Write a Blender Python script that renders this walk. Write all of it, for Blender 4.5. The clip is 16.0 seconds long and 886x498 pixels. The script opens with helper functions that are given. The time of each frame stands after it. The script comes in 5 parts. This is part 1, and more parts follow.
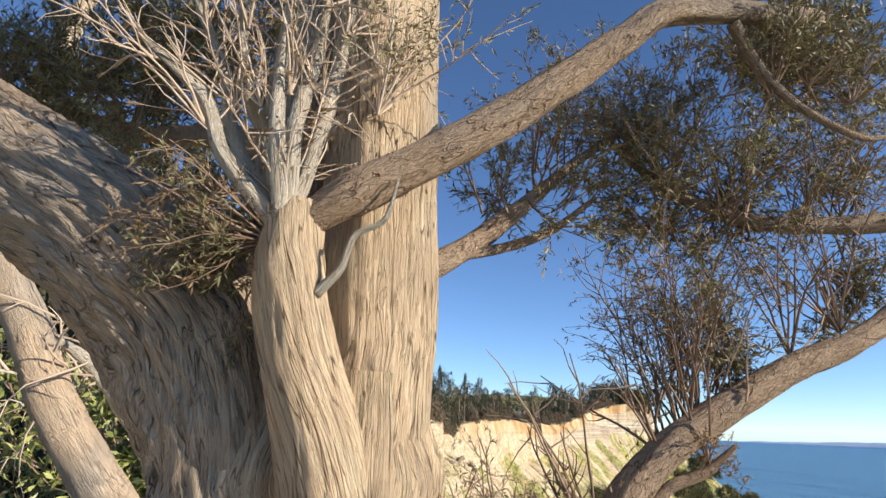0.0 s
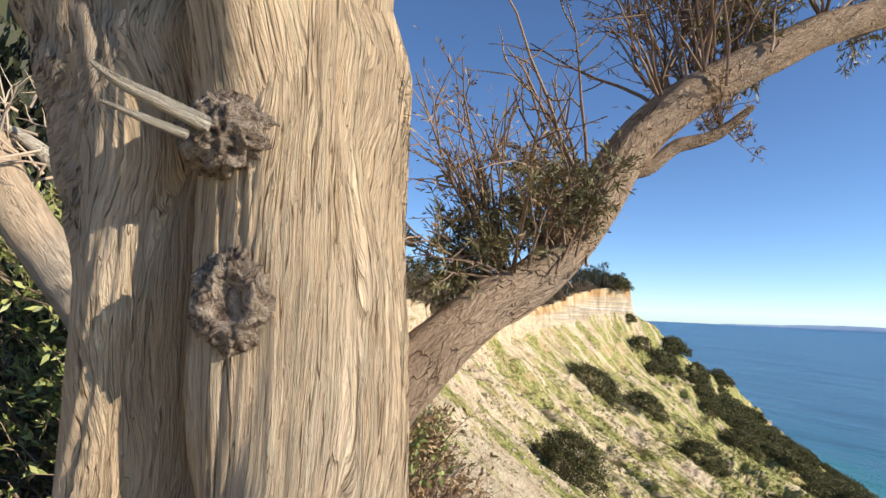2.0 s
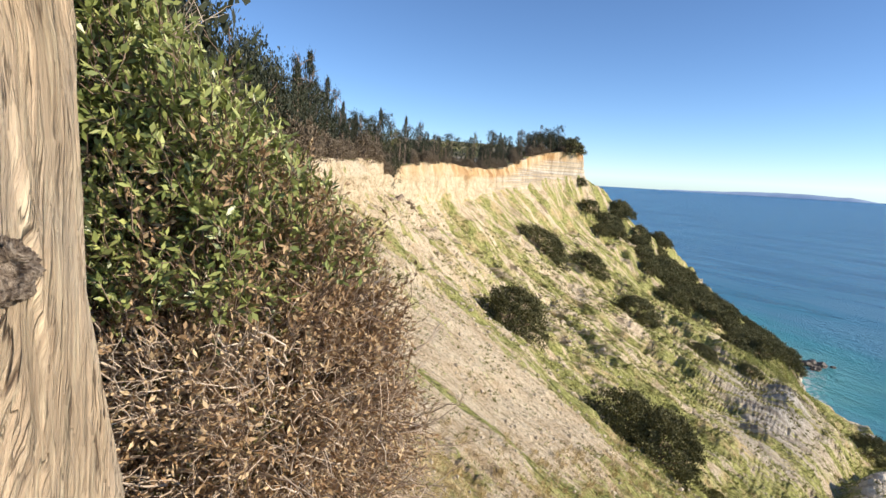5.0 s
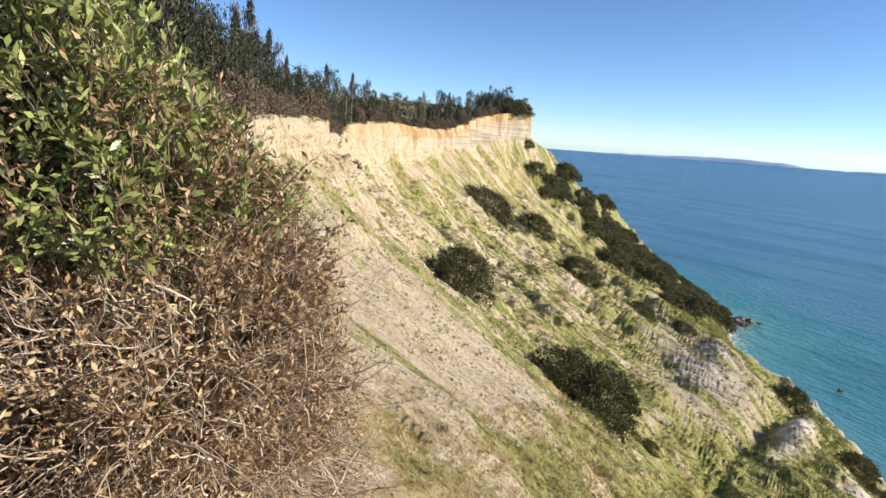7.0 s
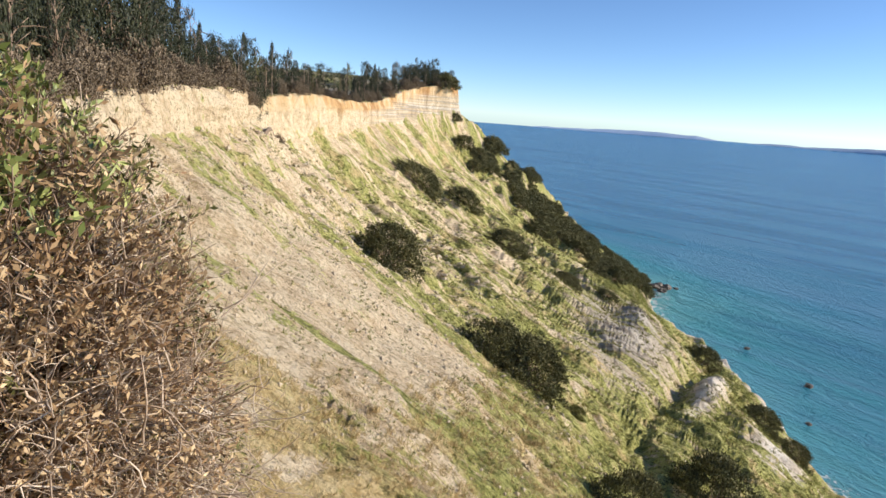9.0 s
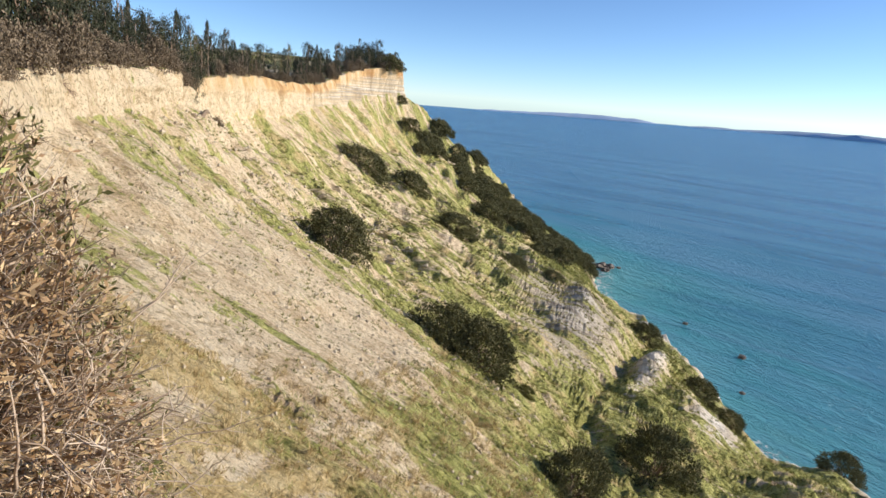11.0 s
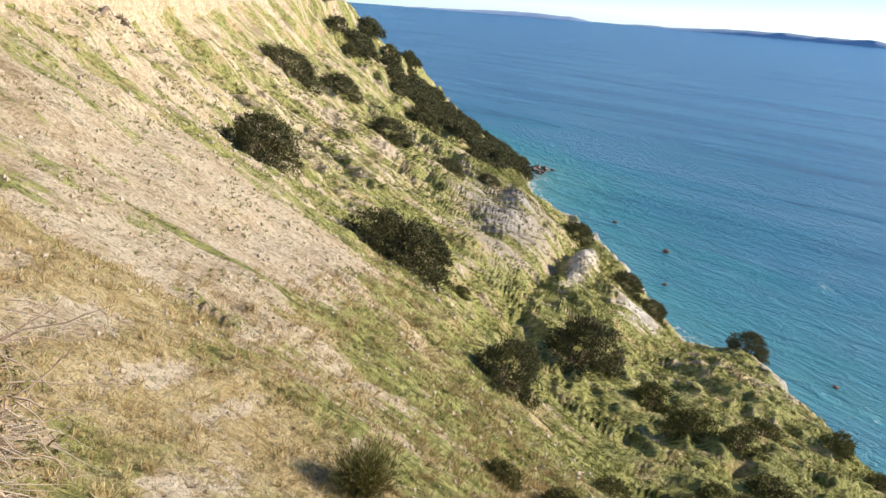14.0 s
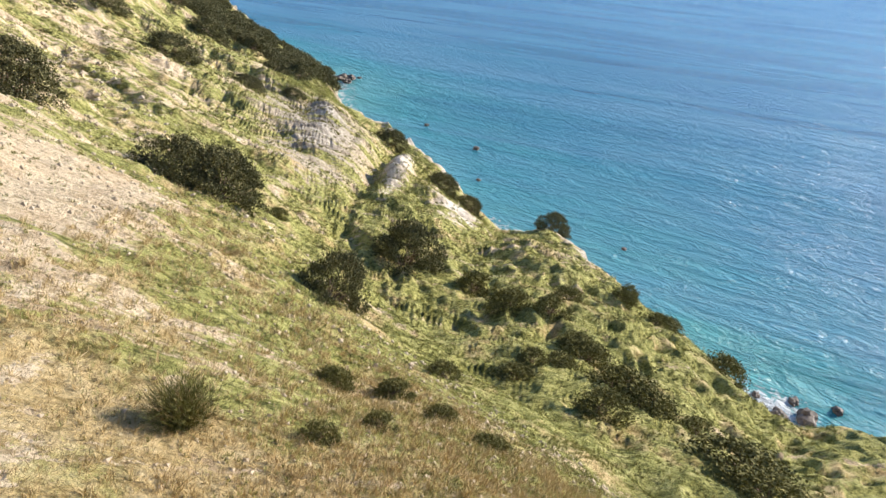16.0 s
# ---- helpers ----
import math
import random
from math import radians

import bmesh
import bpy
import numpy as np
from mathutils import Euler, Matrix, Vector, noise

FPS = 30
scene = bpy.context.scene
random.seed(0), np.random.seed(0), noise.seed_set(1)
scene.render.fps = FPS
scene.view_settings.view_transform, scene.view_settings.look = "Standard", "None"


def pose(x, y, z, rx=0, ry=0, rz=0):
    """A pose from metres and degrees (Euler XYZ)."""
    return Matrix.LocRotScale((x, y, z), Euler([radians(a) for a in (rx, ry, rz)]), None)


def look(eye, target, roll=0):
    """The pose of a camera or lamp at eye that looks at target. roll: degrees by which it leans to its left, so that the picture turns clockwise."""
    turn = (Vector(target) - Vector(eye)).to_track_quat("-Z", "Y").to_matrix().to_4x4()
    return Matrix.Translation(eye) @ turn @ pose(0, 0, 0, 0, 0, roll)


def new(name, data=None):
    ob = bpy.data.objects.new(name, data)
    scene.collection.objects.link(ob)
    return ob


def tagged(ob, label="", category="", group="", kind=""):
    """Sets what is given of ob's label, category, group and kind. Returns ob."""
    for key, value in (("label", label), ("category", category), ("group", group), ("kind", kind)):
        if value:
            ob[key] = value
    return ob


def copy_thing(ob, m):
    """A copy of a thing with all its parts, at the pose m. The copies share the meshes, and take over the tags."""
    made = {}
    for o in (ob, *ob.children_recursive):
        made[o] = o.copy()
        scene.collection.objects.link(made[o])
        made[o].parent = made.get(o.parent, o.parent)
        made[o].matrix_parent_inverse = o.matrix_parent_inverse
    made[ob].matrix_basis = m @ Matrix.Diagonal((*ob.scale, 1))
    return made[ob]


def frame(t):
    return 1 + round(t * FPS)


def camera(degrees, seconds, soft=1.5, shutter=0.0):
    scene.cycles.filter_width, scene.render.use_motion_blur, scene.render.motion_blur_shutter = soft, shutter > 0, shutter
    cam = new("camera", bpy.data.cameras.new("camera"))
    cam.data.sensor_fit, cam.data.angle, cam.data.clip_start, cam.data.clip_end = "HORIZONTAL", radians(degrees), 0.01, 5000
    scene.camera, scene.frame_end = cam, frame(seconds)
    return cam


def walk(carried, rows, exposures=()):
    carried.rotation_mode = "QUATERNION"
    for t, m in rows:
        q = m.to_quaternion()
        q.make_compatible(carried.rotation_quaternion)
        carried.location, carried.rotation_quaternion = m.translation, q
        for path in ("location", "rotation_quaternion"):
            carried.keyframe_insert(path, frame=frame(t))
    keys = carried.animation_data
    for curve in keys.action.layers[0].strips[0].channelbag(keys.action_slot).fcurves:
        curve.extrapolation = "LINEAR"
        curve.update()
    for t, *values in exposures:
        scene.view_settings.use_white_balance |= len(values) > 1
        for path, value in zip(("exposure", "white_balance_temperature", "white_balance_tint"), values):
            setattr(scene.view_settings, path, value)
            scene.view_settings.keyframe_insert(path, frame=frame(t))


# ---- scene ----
from mathutils.bvhtree import BVHTree

cam = camera(73.29, 16.0)
PATH = [
    (0.0, 0.000, 0.000, 1.500, 105.90, -1.88, -7.95),
    (0.5, 0.027, 0.089, 1.430, 102.98, -2.12, -7.91),
    (1.0, 0.035, 0.142, 1.330, 100.48, -2.18, -8.38),
    (1.5, 0.051, 0.192, 1.231, 97.77, -2.19, -8.80),
    (2.0, 0.074, 0.237, 1.134, 95.08, -2.21, -9.18),
    (2.5, 0.094, 0.268, 1.029, 92.43, -2.13, -9.64),
    (3.0, 0.100, 0.293, 0.933, 89.77, -2.18, -10.08),
    (3.5, 0.131, 0.314, 0.861, 87.40, -2.12, -10.49),
    (4.0, 0.195, 0.335, 0.802, 85.42, -2.27, -11.27),
    (4.5, 0.280, 0.373, 0.766, 83.58, -2.65, -12.38),
    (7.0, 0.536, 0.626, 0.617, 78.74, -3.95, -18.36),
    (7.5, 0.624, 0.750, 0.616, 77.89, -3.98, -20.06),
    (8.0, 0.759, 0.939, 0.623, 77.34, -3.99, -22.12),
    (8.5, 0.930, 1.139, 0.625, 77.02, -4.07, -23.84),
    (9.0, 1.036, 1.299, 0.576, 76.75, -4.10, -25.19),
    (11.5, 1.329, 1.793, 0.414, 75.17, -4.22, -31.10),
    (12.0, 1.416, 1.809, 0.323, 74.17, -4.22, -31.58),
    (12.5, 1.507, 1.828, 0.300, 71.94, -4.24, -32.29),
    (13.0, 1.603, 1.799, 0.268, 70.63, -4.20, -33.09),
    (13.5, 1.719, 1.703, 0.218, 69.16, -4.22, -34.31),
    (14.0, 1.847, 1.569, 0.192, 67.11, -4.22, -36.53),
    (14.5, 1.974, 1.403, 0.180, 65.26, -4.24, -39.79),
    (15.0, 2.099, 1.194, 0.147, 63.64, -4.27, -44.29),
    (15.5, 2.197, 0.990, 0.120, 61.90, -4.26, -49.68),
    (16.0, 2.258, 0.801, 0.103, 60.16, -4.29, -55.04),
]
walk(cam, [(t, pose(x, y, z, rx, ry, rz)) for t, x, y, z, rx, ry, rz in PATH], ((0.0, 0.28, 6150, 10), (4.5, 0.24, 6150, 10), (9.0, 0.17, 6150, 10), (12.5, 0.12, 6150, 10), (14.0, 0.3, 6150, 10), (16.0, 0.6, 6150, 10)))


# ---- world, sun ----
SUN_AZ, SUN_EL = 121.0, 21.0
world = bpy.data.worlds.new("sky")
scene.world = world
world.use_nodes = True
wn = world.node_tree.nodes
sky = wn.new("ShaderNodeTexSky")
sky.sky_type = 'NISHITA'
sky.sun_disc = False
sky.sun_elevation = radians(SUN_EL)
sky.sun_rotation = radians(SUN_AZ)
sky.altitude = 100
sky.air_density, sky.dust_density, sky.ozone_density = 0.62, 0.0, 3.5
world.node_tree.links.new(sky.outputs[0], wn["Background"].inputs[0])
wn["Background"].inputs[1].default_value = 0.15
sun = new("sun", bpy.data.lights.new("sun", 'SUN'))
sun.data.energy, sun.data.angle, sun.data.color = 5.0, radians(0.5), (1.0, 0.86, 0.69)
_a, _e = radians(SUN_AZ), radians(SUN_EL)
SUN_DIR = Vector((math.sin(_a) * math.cos(_e), math.cos(_a) * math.cos(_e), math.sin(_e)))
sun.matrix_world = look(SUN_DIR * 100, (0, 0, 0))
scene.view_settings.exposure = 0.1

SEA = -85.0


# ---- materials ----
class Mat:
    """A small builder of node materials."""

    def __init__(self, name, rough=0.8, spec=0.3):
        self.m = bpy.data.materials.new(name)
        self.m.use_nodes = True
        self.n, self.l = self.m.node_tree.nodes, self.m.node_tree.links
        self.bsdf = self.n["Principled BSDF"]
        self.bsdf.inputs["Roughness"].default_value = rough
        self.bsdf.inputs["Specular IOR Level"].default_value = spec

    def node(self, kind, **vals):
        nd = self.n.new(kind)
        for k, v in vals.items():
            nd.inputs[k.replace("_", " ")].default_value = v
        return nd

    def link(self, a, b):
        self.l.new(a, b)

    def coords(self, scale=(1, 1, 1), kind="Object", turn=0.0):
        tc = self.n.new("ShaderNodeTexCoord")
        mp = self.n.new("ShaderNodeMapping")
        mp.vector_type = 'TEXTURE' if turn else 'POINT'
        if turn:
            mp.inputs["Rotation"].default_value = (0, 0, radians(turn))
            scale = tuple(1 / c for c in scale)
        mp.inputs["Scale"].default_value = scale
        self.link(tc.outputs[kind], mp.inputs["Vector"])
        return mp.outputs[0]

    def noise(self, vec, scale, detail=4, rough=0.55, distort=0.0):
        nd = self.n.new("ShaderNodeTexNoise")
        nd.inputs["Scale"].default_value = scale
        nd.inputs["Detail"].default_value = detail
        nd.inputs["Roughness"].default_value = rough
        nd.inputs["Distortion"].default_value = distort
        if vec is not None:
            self.link(vec, nd.inputs["Vector"])
        return nd.outputs["Fac"]

    def ramp(self, fac, stops):
        nd = self.n.new("ShaderNodeValToRGB")
        el = nd.color_ramp.elements
        while len(el) < len(stops):
            el.new(0.5)
        for e, (p, c) in zip(el, stops):
            e.position = p
            e.color = (*c, 1) if len(c) == 3 else c
        self.link(fac, nd.inputs[0])
        return nd.outputs[0]

    def mix(self, fac, a, b, blend='MIX'):
        nd = self.n.new("ShaderNodeMix")
        nd.data_type, nd.blend_type = 'RGBA', blend
        for sock, v in ((nd.inputs[0], fac), (nd.inputs[6], a), (nd.inputs[7], b)):
            if isinstance(v, (int, float)):
                sock.default_value = v
            elif isinstance(v, tuple):
                sock.default_value = (*v, 1)
            else:
                self.link(v, sock)
        return nd.outputs[2]

    def math(self, op, a, b=0.0, clamp=False):
        nd = self.n.new("ShaderNodeMath")
        nd.operation, nd.use_clamp = op, clamp
        for sock, v in zip(nd.inputs, (a, b)):
            if isinstance(v, (int, float)):
                sock.default_value = v
            else:
                self.link(v, sock)
        return nd.outputs[0]

    def attr(self, name):
        nd = self.n.new("ShaderNodeAttribute")
        nd.attribute_name = name
        return nd.outputs["Fac"]

    def color(self, c):
        if isinstance(c, tuple):
            self.bsdf.inputs["Base Color"].default_value = (*c, 1)
        else:
            self.link(c, self.bsdf.inputs["Base Color"])

    def bump(self, h, strength, dist):
        nd = self.n.new("ShaderNodeBump")
        nd.inputs["Strength"].default_value = strength
        nd.inputs["Distance"].default_value = dist
        self.link(h, nd.inputs["Height"])
        self.link(nd.outputs[0], self.bsdf.inputs["Normal"])


def part(name, bm, material, parent=None, label="", smooth=True):
    """Links a bmesh as one mesh object, under a thing or a part."""
    me = bpy.data.meshes.new(name)
    bm.to_mesh(me)
    bm.free()
    me.materials.append(material)
    if smooth:
        me.shade_smooth()
    ob = new(name, me)
    ob.parent = parent
    if label:
        ob["label"] = label
    return ob


def sheet(name, verts, faces, material, parent=None, smooth=True, label=""):
    me = bpy.data.meshes.new(name)
    me.from_pydata(verts, [], faces)
    me.materials.append(material)
    if smooth:
        me.shade_smooth()
    me.update()
    ob = new(name, me)
    ob.parent = parent
    if label:
        ob["label"] = label
    return ob


def smoothstep(a, b, x):
    t = min(1.0, max(0.0, (x - a) / (b - a)))
    return t * t * (3 - 2 * t)


def fbm(x, y, z=0.0, octaves=4):
    return noise.fractal(Vector((x, y, z)), 1.0, 2.0, octaves)


# ---- the coast: cliff edge, mid slope and toe of the slope, station by station ----
EDGE = [(1.5, -30, 0.5), (2.8, -8, -0.8), (3.2, -2, -1.3), (3.0, 0.2, -1.35), (2.6, 1.35, -1.35), (1.9, 2.2, -1.35),
        (0.6, 3.0, -1.3), (-1.6, 4.6, -1.4), (-4.2, 13, -1.2), (-4, 30, -0.8), (-1.5, 52, 0.2), (5, 77, 1.1), (14, 105, 1.2),
        (34, 148, 1.9), (68, 201, 1), (97, 233, 8), (121, 245, 10.5), (112, 275, 10)]
MID = [(30, -50, -30), (28, -16, -27), (27, -3, -26), (29, 3, -28), (32, 9, -30), (36, 17, -33), (40, 26, -36),
       (46, 38, -38), (54, 52, -40), (60, 66, -40), (64, 84, -38), (72, 106, -37), (82, 134, -37), (98, 168, -36),
       (125, 206, -34), (148, 236, -30), (156, 259, -22), (150, 310, -40)]
TOE = [(75, -62, -74), (98, -22, -70), (104, -10, -79), (113, 9, -74), (121, 26, -72), (138, 52, -73), (146, 72, -83),
       (150, 97, -74), (172, 127, -75), (186, 168, -77), (205, 196, -80), (236, 226, -84), (238, 250, -80),
       (240, 272, -75), (241, 292, -69), (242, 314, -62), (243, 318, -62), (215, 370, -88)]
SCARP = [3, 4, 5, 5, 5, 5, 5, 5, 4, 5, 6, 6, 7, 9, 9, 10, 11, 11]
STEPS = [12, 26, 30, 34, 36, 36, 36, 40, 46, 44, 40, 40, 44, 44, 40, 30, 20]


def spline(pts, s):
    """A point of the smooth line through pts at station s."""
    i = min(int(s), len(pts) - 2)
    t = s - i
    p0, p1, p2, p3 = (np.array(pts[max(0, min(len(pts) - 1, k))], float) for k in (i - 1, i, i + 1, i + 2))
    m1, m2 = (p2 - p0) * 0.42, (p3 - p1) * 0.42
    return (2 * t**3 - 3 * t**2 + 1) * p1 + (t**3 - 2 * t**2 + t) * m1 + (3 * t**2 - 2 * t**3) * p2 + (t**3 - t**2) * m2


def near_ground(x, y):
    """The height of the path beside the tree."""
    return -0.05 - 0.42 * max(-3.0, min(3.4, x)) - 0.38 * max(0.0, min(3.5, y - 1.1)) - 0.55 * max(0.0, min(1.5, 0.7 - x)) * max(0.0, min(2.0, y - 1.5))


def terrain_point(s, v, e, m, t, hs):
    """A point of the ground: s runs along the coast, v from inland (-1) over the edge (0) to the sea floor (1)."""
    # a ragged edge, and one recess where the cliff has slipped
    dip = math.exp(-((s - 12.5) / 0.26)**2)
    rag = smoothstep(8.5, 11, s) * (2.6 * fbm(s * 2.3, 5.0, 0, 4) + 1.2 * fbm(s * 9, 2.0, 0, 3)) - 6.0 * dip
    out = (m - e)[:2] / np.linalg.norm((m - e)[:2])
    e = e + np.array((out[0] * rag, out[1] * rag, -2.3 * dip + 0.5 * smoothstep(9, 11, s) * fbm(s * 6, 8.0, 0, 3)))
    if v <= 0:
        k = smoothstep(10, 16, s)
        way = np.array((-1 + 0.45 * k, 0.05 + 0.85 * k, 0))
        d = 90 * (-v)**2.2
        p = e + way * d
        p[2] = e[2] + 0.05 * d + 0.6 * fbm(p[0] * 0.1, p[1] * 0.1) * min(1, d / 6)
        near = 1 - smoothstep(6, 12, math.hypot(p[0], p[1]))
        p[2] = p[2] * (1 - near) + near_ground(p[0], p[1]) * near
        return p
    far = float(np.linalg.norm(e[:2]))
    lip = np.array((*(m - e)[:2], 0))
    foot = e + lip / np.linalg.norm(lip) * hs * 0.4 + np.array((0, 0, -hs))
    if v < 0.12:
        k = v / 0.12
        p = e + (foot - e) * k
    elif v < 0.5:
        k = (v - 0.12) / 0.38
        p = foot + (m - foot) * k
        p[2] -= 0.12 * abs(m[2] - foot[2]) * math.sin(k * math.pi) * (0.6 if far > 60 else 0.25)
    elif v < 0.9:
        k = (v - 0.5) / 0.4
        p = m + (t - m) * k
        p[2] += 2.5 * math.sin(k * math.pi)
    else:
        k = (v - 0.9) / 0.1
        out = (t - m) / np.linalg.norm((t - m)[:2])
        p = t + np.array((out[0], out[1], 0)) * (7 * k)
        p[2] = t[2] + (SEA - 4 - t[2]) * k**0.8
    # gullies and ribs that run down the slope, broader and deeper far below
    w = smoothstep(0.0, 0.1, v) * (1 - 0.5 * smoothstep(0.85, 1.0, v))
    dist = math.hypot(p[0], p[1])
    size = min(1.0, 0.12 + dist / 120)
    q = fbm(p[0] * 0.03, p[1] * 0.03, p[2] * 0.03)
    wc, dn = 0.766 * p[0] + 0.643 * p[1], 0.643 * p[0] - 0.766 * p[1]
    rib = abs(fbm(wc * 0.055 + 0.8 * q, dn * 0.012, 3.3, 2)) - 0.25
    rill = fbm(wc * 0.25 + 0.6 * q, dn * 0.05, 1.7, 2)
    fine = fbm(p[0] * 0.16, p[1] * 0.16, p[2] * 0.1, 2)
    p[2] += w * size * (3.0 * q + 3.2 * rib + 0.45 * rill + 1.0 * fine)
    cut = abs(fbm(wc * 0.12, v * 3, 9.1)) * (1 - smoothstep(0.12, 0.3, v)) * smoothstep(0.02, 0.1, v)
    p[:2] -= lip[:2] / np.linalg.norm(lip) * cut * 7.0 * size
    # the grey rock above the shore, the ravine beside it and the white rib
    p[2] += 4.0 * math.exp(-(((s - 9.1) / 0.6)**2 + ((v - 0.66) / 0.10)**2))
    p[2] += 1.4 * math.exp(-(((s - 7.62) / 0.30)**2 + ((v - 0.72) / 0.12)**2))
    p[2] -= 4.5 * math.exp(-(((s - 8.12) / 0.22)**2 + ((v - 0.72) / 0.12)**2))
    return p


VROWS = ([-(1 - i / 26) for i in range(26)] + [0.12 * i / 14 for i in range(14)] + [0.12 + 0.38 * i / 90 for i in range(90)]
         + [0.5 + 0.4 * i / 70 for i in range(70)] + [0.9 + 0.1 * i / 16 for i in range(17)])
SROWS = [i + k / n for i, n in enumerate(STEPS) for k in range(n)] + [len(EDGE) - 1.0]
GRID = []
for s in SROWS:
    line = spline(EDGE, s), spline(MID, s), spline(TOE, s), float(np.interp(s, range(len(SCARP)), SCARP))
    GRID.append([terrain_point(s, v, *line) for v in VROWS])
GRID = np.array(GRID)


def midpoints(a, axis):
    """The array with a new entry halfway between each two along an axis."""
    a = np.moveaxis(np.asarray(a, float), axis, 0)
    out = np.empty((2 * len(a) - 1, *a.shape[1:]))
    out[::2] = a
    out[1::2] = (a[:-1] + a[1:]) / 2
    return np.moveaxis(out, 0, axis)


def lattice(x, y, seed):
    """Smooth value noise in -1 .. 1 for arrays of places."""
    i, j = np.floor(x).astype(np.int64), np.floor(y).astype(np.int64)
    fx, fy = x - i, y - j
    fx, fy = fx * fx * (3 - 2 * fx), fy * fy * (3 - 2 * fy)
    def at(a, b):
        h = (a * 374761393 + b * 668265263 + seed * 974634777) & 0x7fffffff
        h = ((h ^ (h >> 13)) * 1274126177) & 0x7fffffff
        return ((h ^ (h >> 16)) & 0xffff) / 32767.5 - 1
    return (at(i, j) * (1 - fx) + at(i + 1, j) * fx) * (1 - fy) + (at(i, j + 1) * (1 - fx) + at(i + 1, j + 1) * fx) * fy


def rough(x, y, seed, octaves=3):
    return sum(lattice(x * 2**k, y * 2**k, seed + k) * 0.55**k for k in range(octaves))


GRID = midpoints(midpoints(GRID, 0), 1)
SROWS, VROWS = midpoints(SROWS, 0), midpoints(VROWS, 0)
nS, nV = GRID.shape[:2]


def ramp01(a, b, x):
    t = np.clip((x - a) / (b - a), 0, 1)
    return t * t * (3 - 2 * t)


def spot(s, v, s0, v0, rs, rv):
    return np.exp(-((s - s0) / rs)**2 - ((v - v0) / rv)**2)


# small slips of bare marl in the grass: station, place on the slope, two widths
SLIPS = [(8.74, 0.245, 0.26, 0.030), (8.96, 0.462, 0.10, 0.012), (7.83, 0.284, 0.12, 0.011), (7.42, 0.262, 0.09, 0.010), (7.88, 0.171, 0.07, 0.009),
         (8.17, 0.162, 0.10, 0.010), (7.67, 0.180, 0.06, 0.008), (7.78, 0.145, 0.10, 0.012), (7.42, 0.158, 0.14, 0.012), (11.75, 0.505, 0.30, 0.028),
         (11.38, 0.640, 0.30, 0.035), (10.9, 0.46, 0.25, 0.020), (8.45, 0.150, 0.08, 0.007), (8.0, 0.200, 0.08, 0.008), (7.3, 0.20, 0.05, 0.006)]


def cover(s, v):
    """Grass, dryness, ochre, beds, grey rock and white rock of the ground, for arrays of places."""
    n = lattice(s * 2.2, v * 14, 5)
    low = np.interp(s, [8.0, 8.2, 8.6, 9.7, 10.7, 12.0, 12.8, 14.5], [0.21, 0.23, 0.265, 0.29, 0.27, 0.21, 0.16, 0.15])
    near = np.interp(v, [0.13, 0.15, 0.175, 0.21, 0.25], [8.95, 8.7, 8.4, 8.2, 8.1])
    scree = (1 - ramp01(-0.035, 0.05, v - low + 0.02 * n)) * ramp01(-0.12, 0.12, s - near + 0.1 * n)
    veg = 0.92 + 0.12 * n - 0.80 * scree + 0.25 * (1 - ramp01(-0.1, 0.1, s - near))
    veg = veg + (0.05 + 0.14 * ramp01(9.6, 11.0, s)) * scree
    veg = veg - (0.05 + 0.22 * ramp01(9.0, 10.5, s)) * (1 - ramp01(0.40, 0.56, v)) * (1 - scree)
    veg = np.where(v < 0.115, -0.5, veg)
    for s0, v0, rs, rv in SLIPS:
        veg = veg - 1.1 * spot(s, v, s0, v0, rs, rv)
    rock = spot(s, v, 9.15, 0.63, 0.85, 0.12) + 0.5 * spot(s, v, 10.4, 0.60, 0.5, 0.05)
    white = spot(s, v, 7.65, 0.70, 0.22, 0.11) + spot(s, v, 6.5, 0.72, 0.30, 0.06) + 0.9 * ramp01(0.86, 0.91, v)
    veg = veg - 1.2 * rock - 1.3 * white
    veg = np.where(v < 0, np.where(s > 8, 0.75, 0.5), veg)
    dry = 0.22 + 0.66 * (1 - ramp01(-0.1, 0.25, s - near)) * (1 - ramp01(0.15, 0.25, v)) + 0.14 * ramp01(9, 11, s) * (1 - ramp01(0.2, 0.4, v))
    och = (1 - ramp01(0.02, 0.06, v)) * ramp01(-0.02, 0.0, v) * ramp01(11.5, 13.5, s) * 0.85
    beds = (1 - ramp01(0.11, 0.15, v)) * ramp01(13.3, 14.5, s)
    return veg, dry, och, beds, np.clip(rock, 0, 1), np.clip(white, 0, 1)


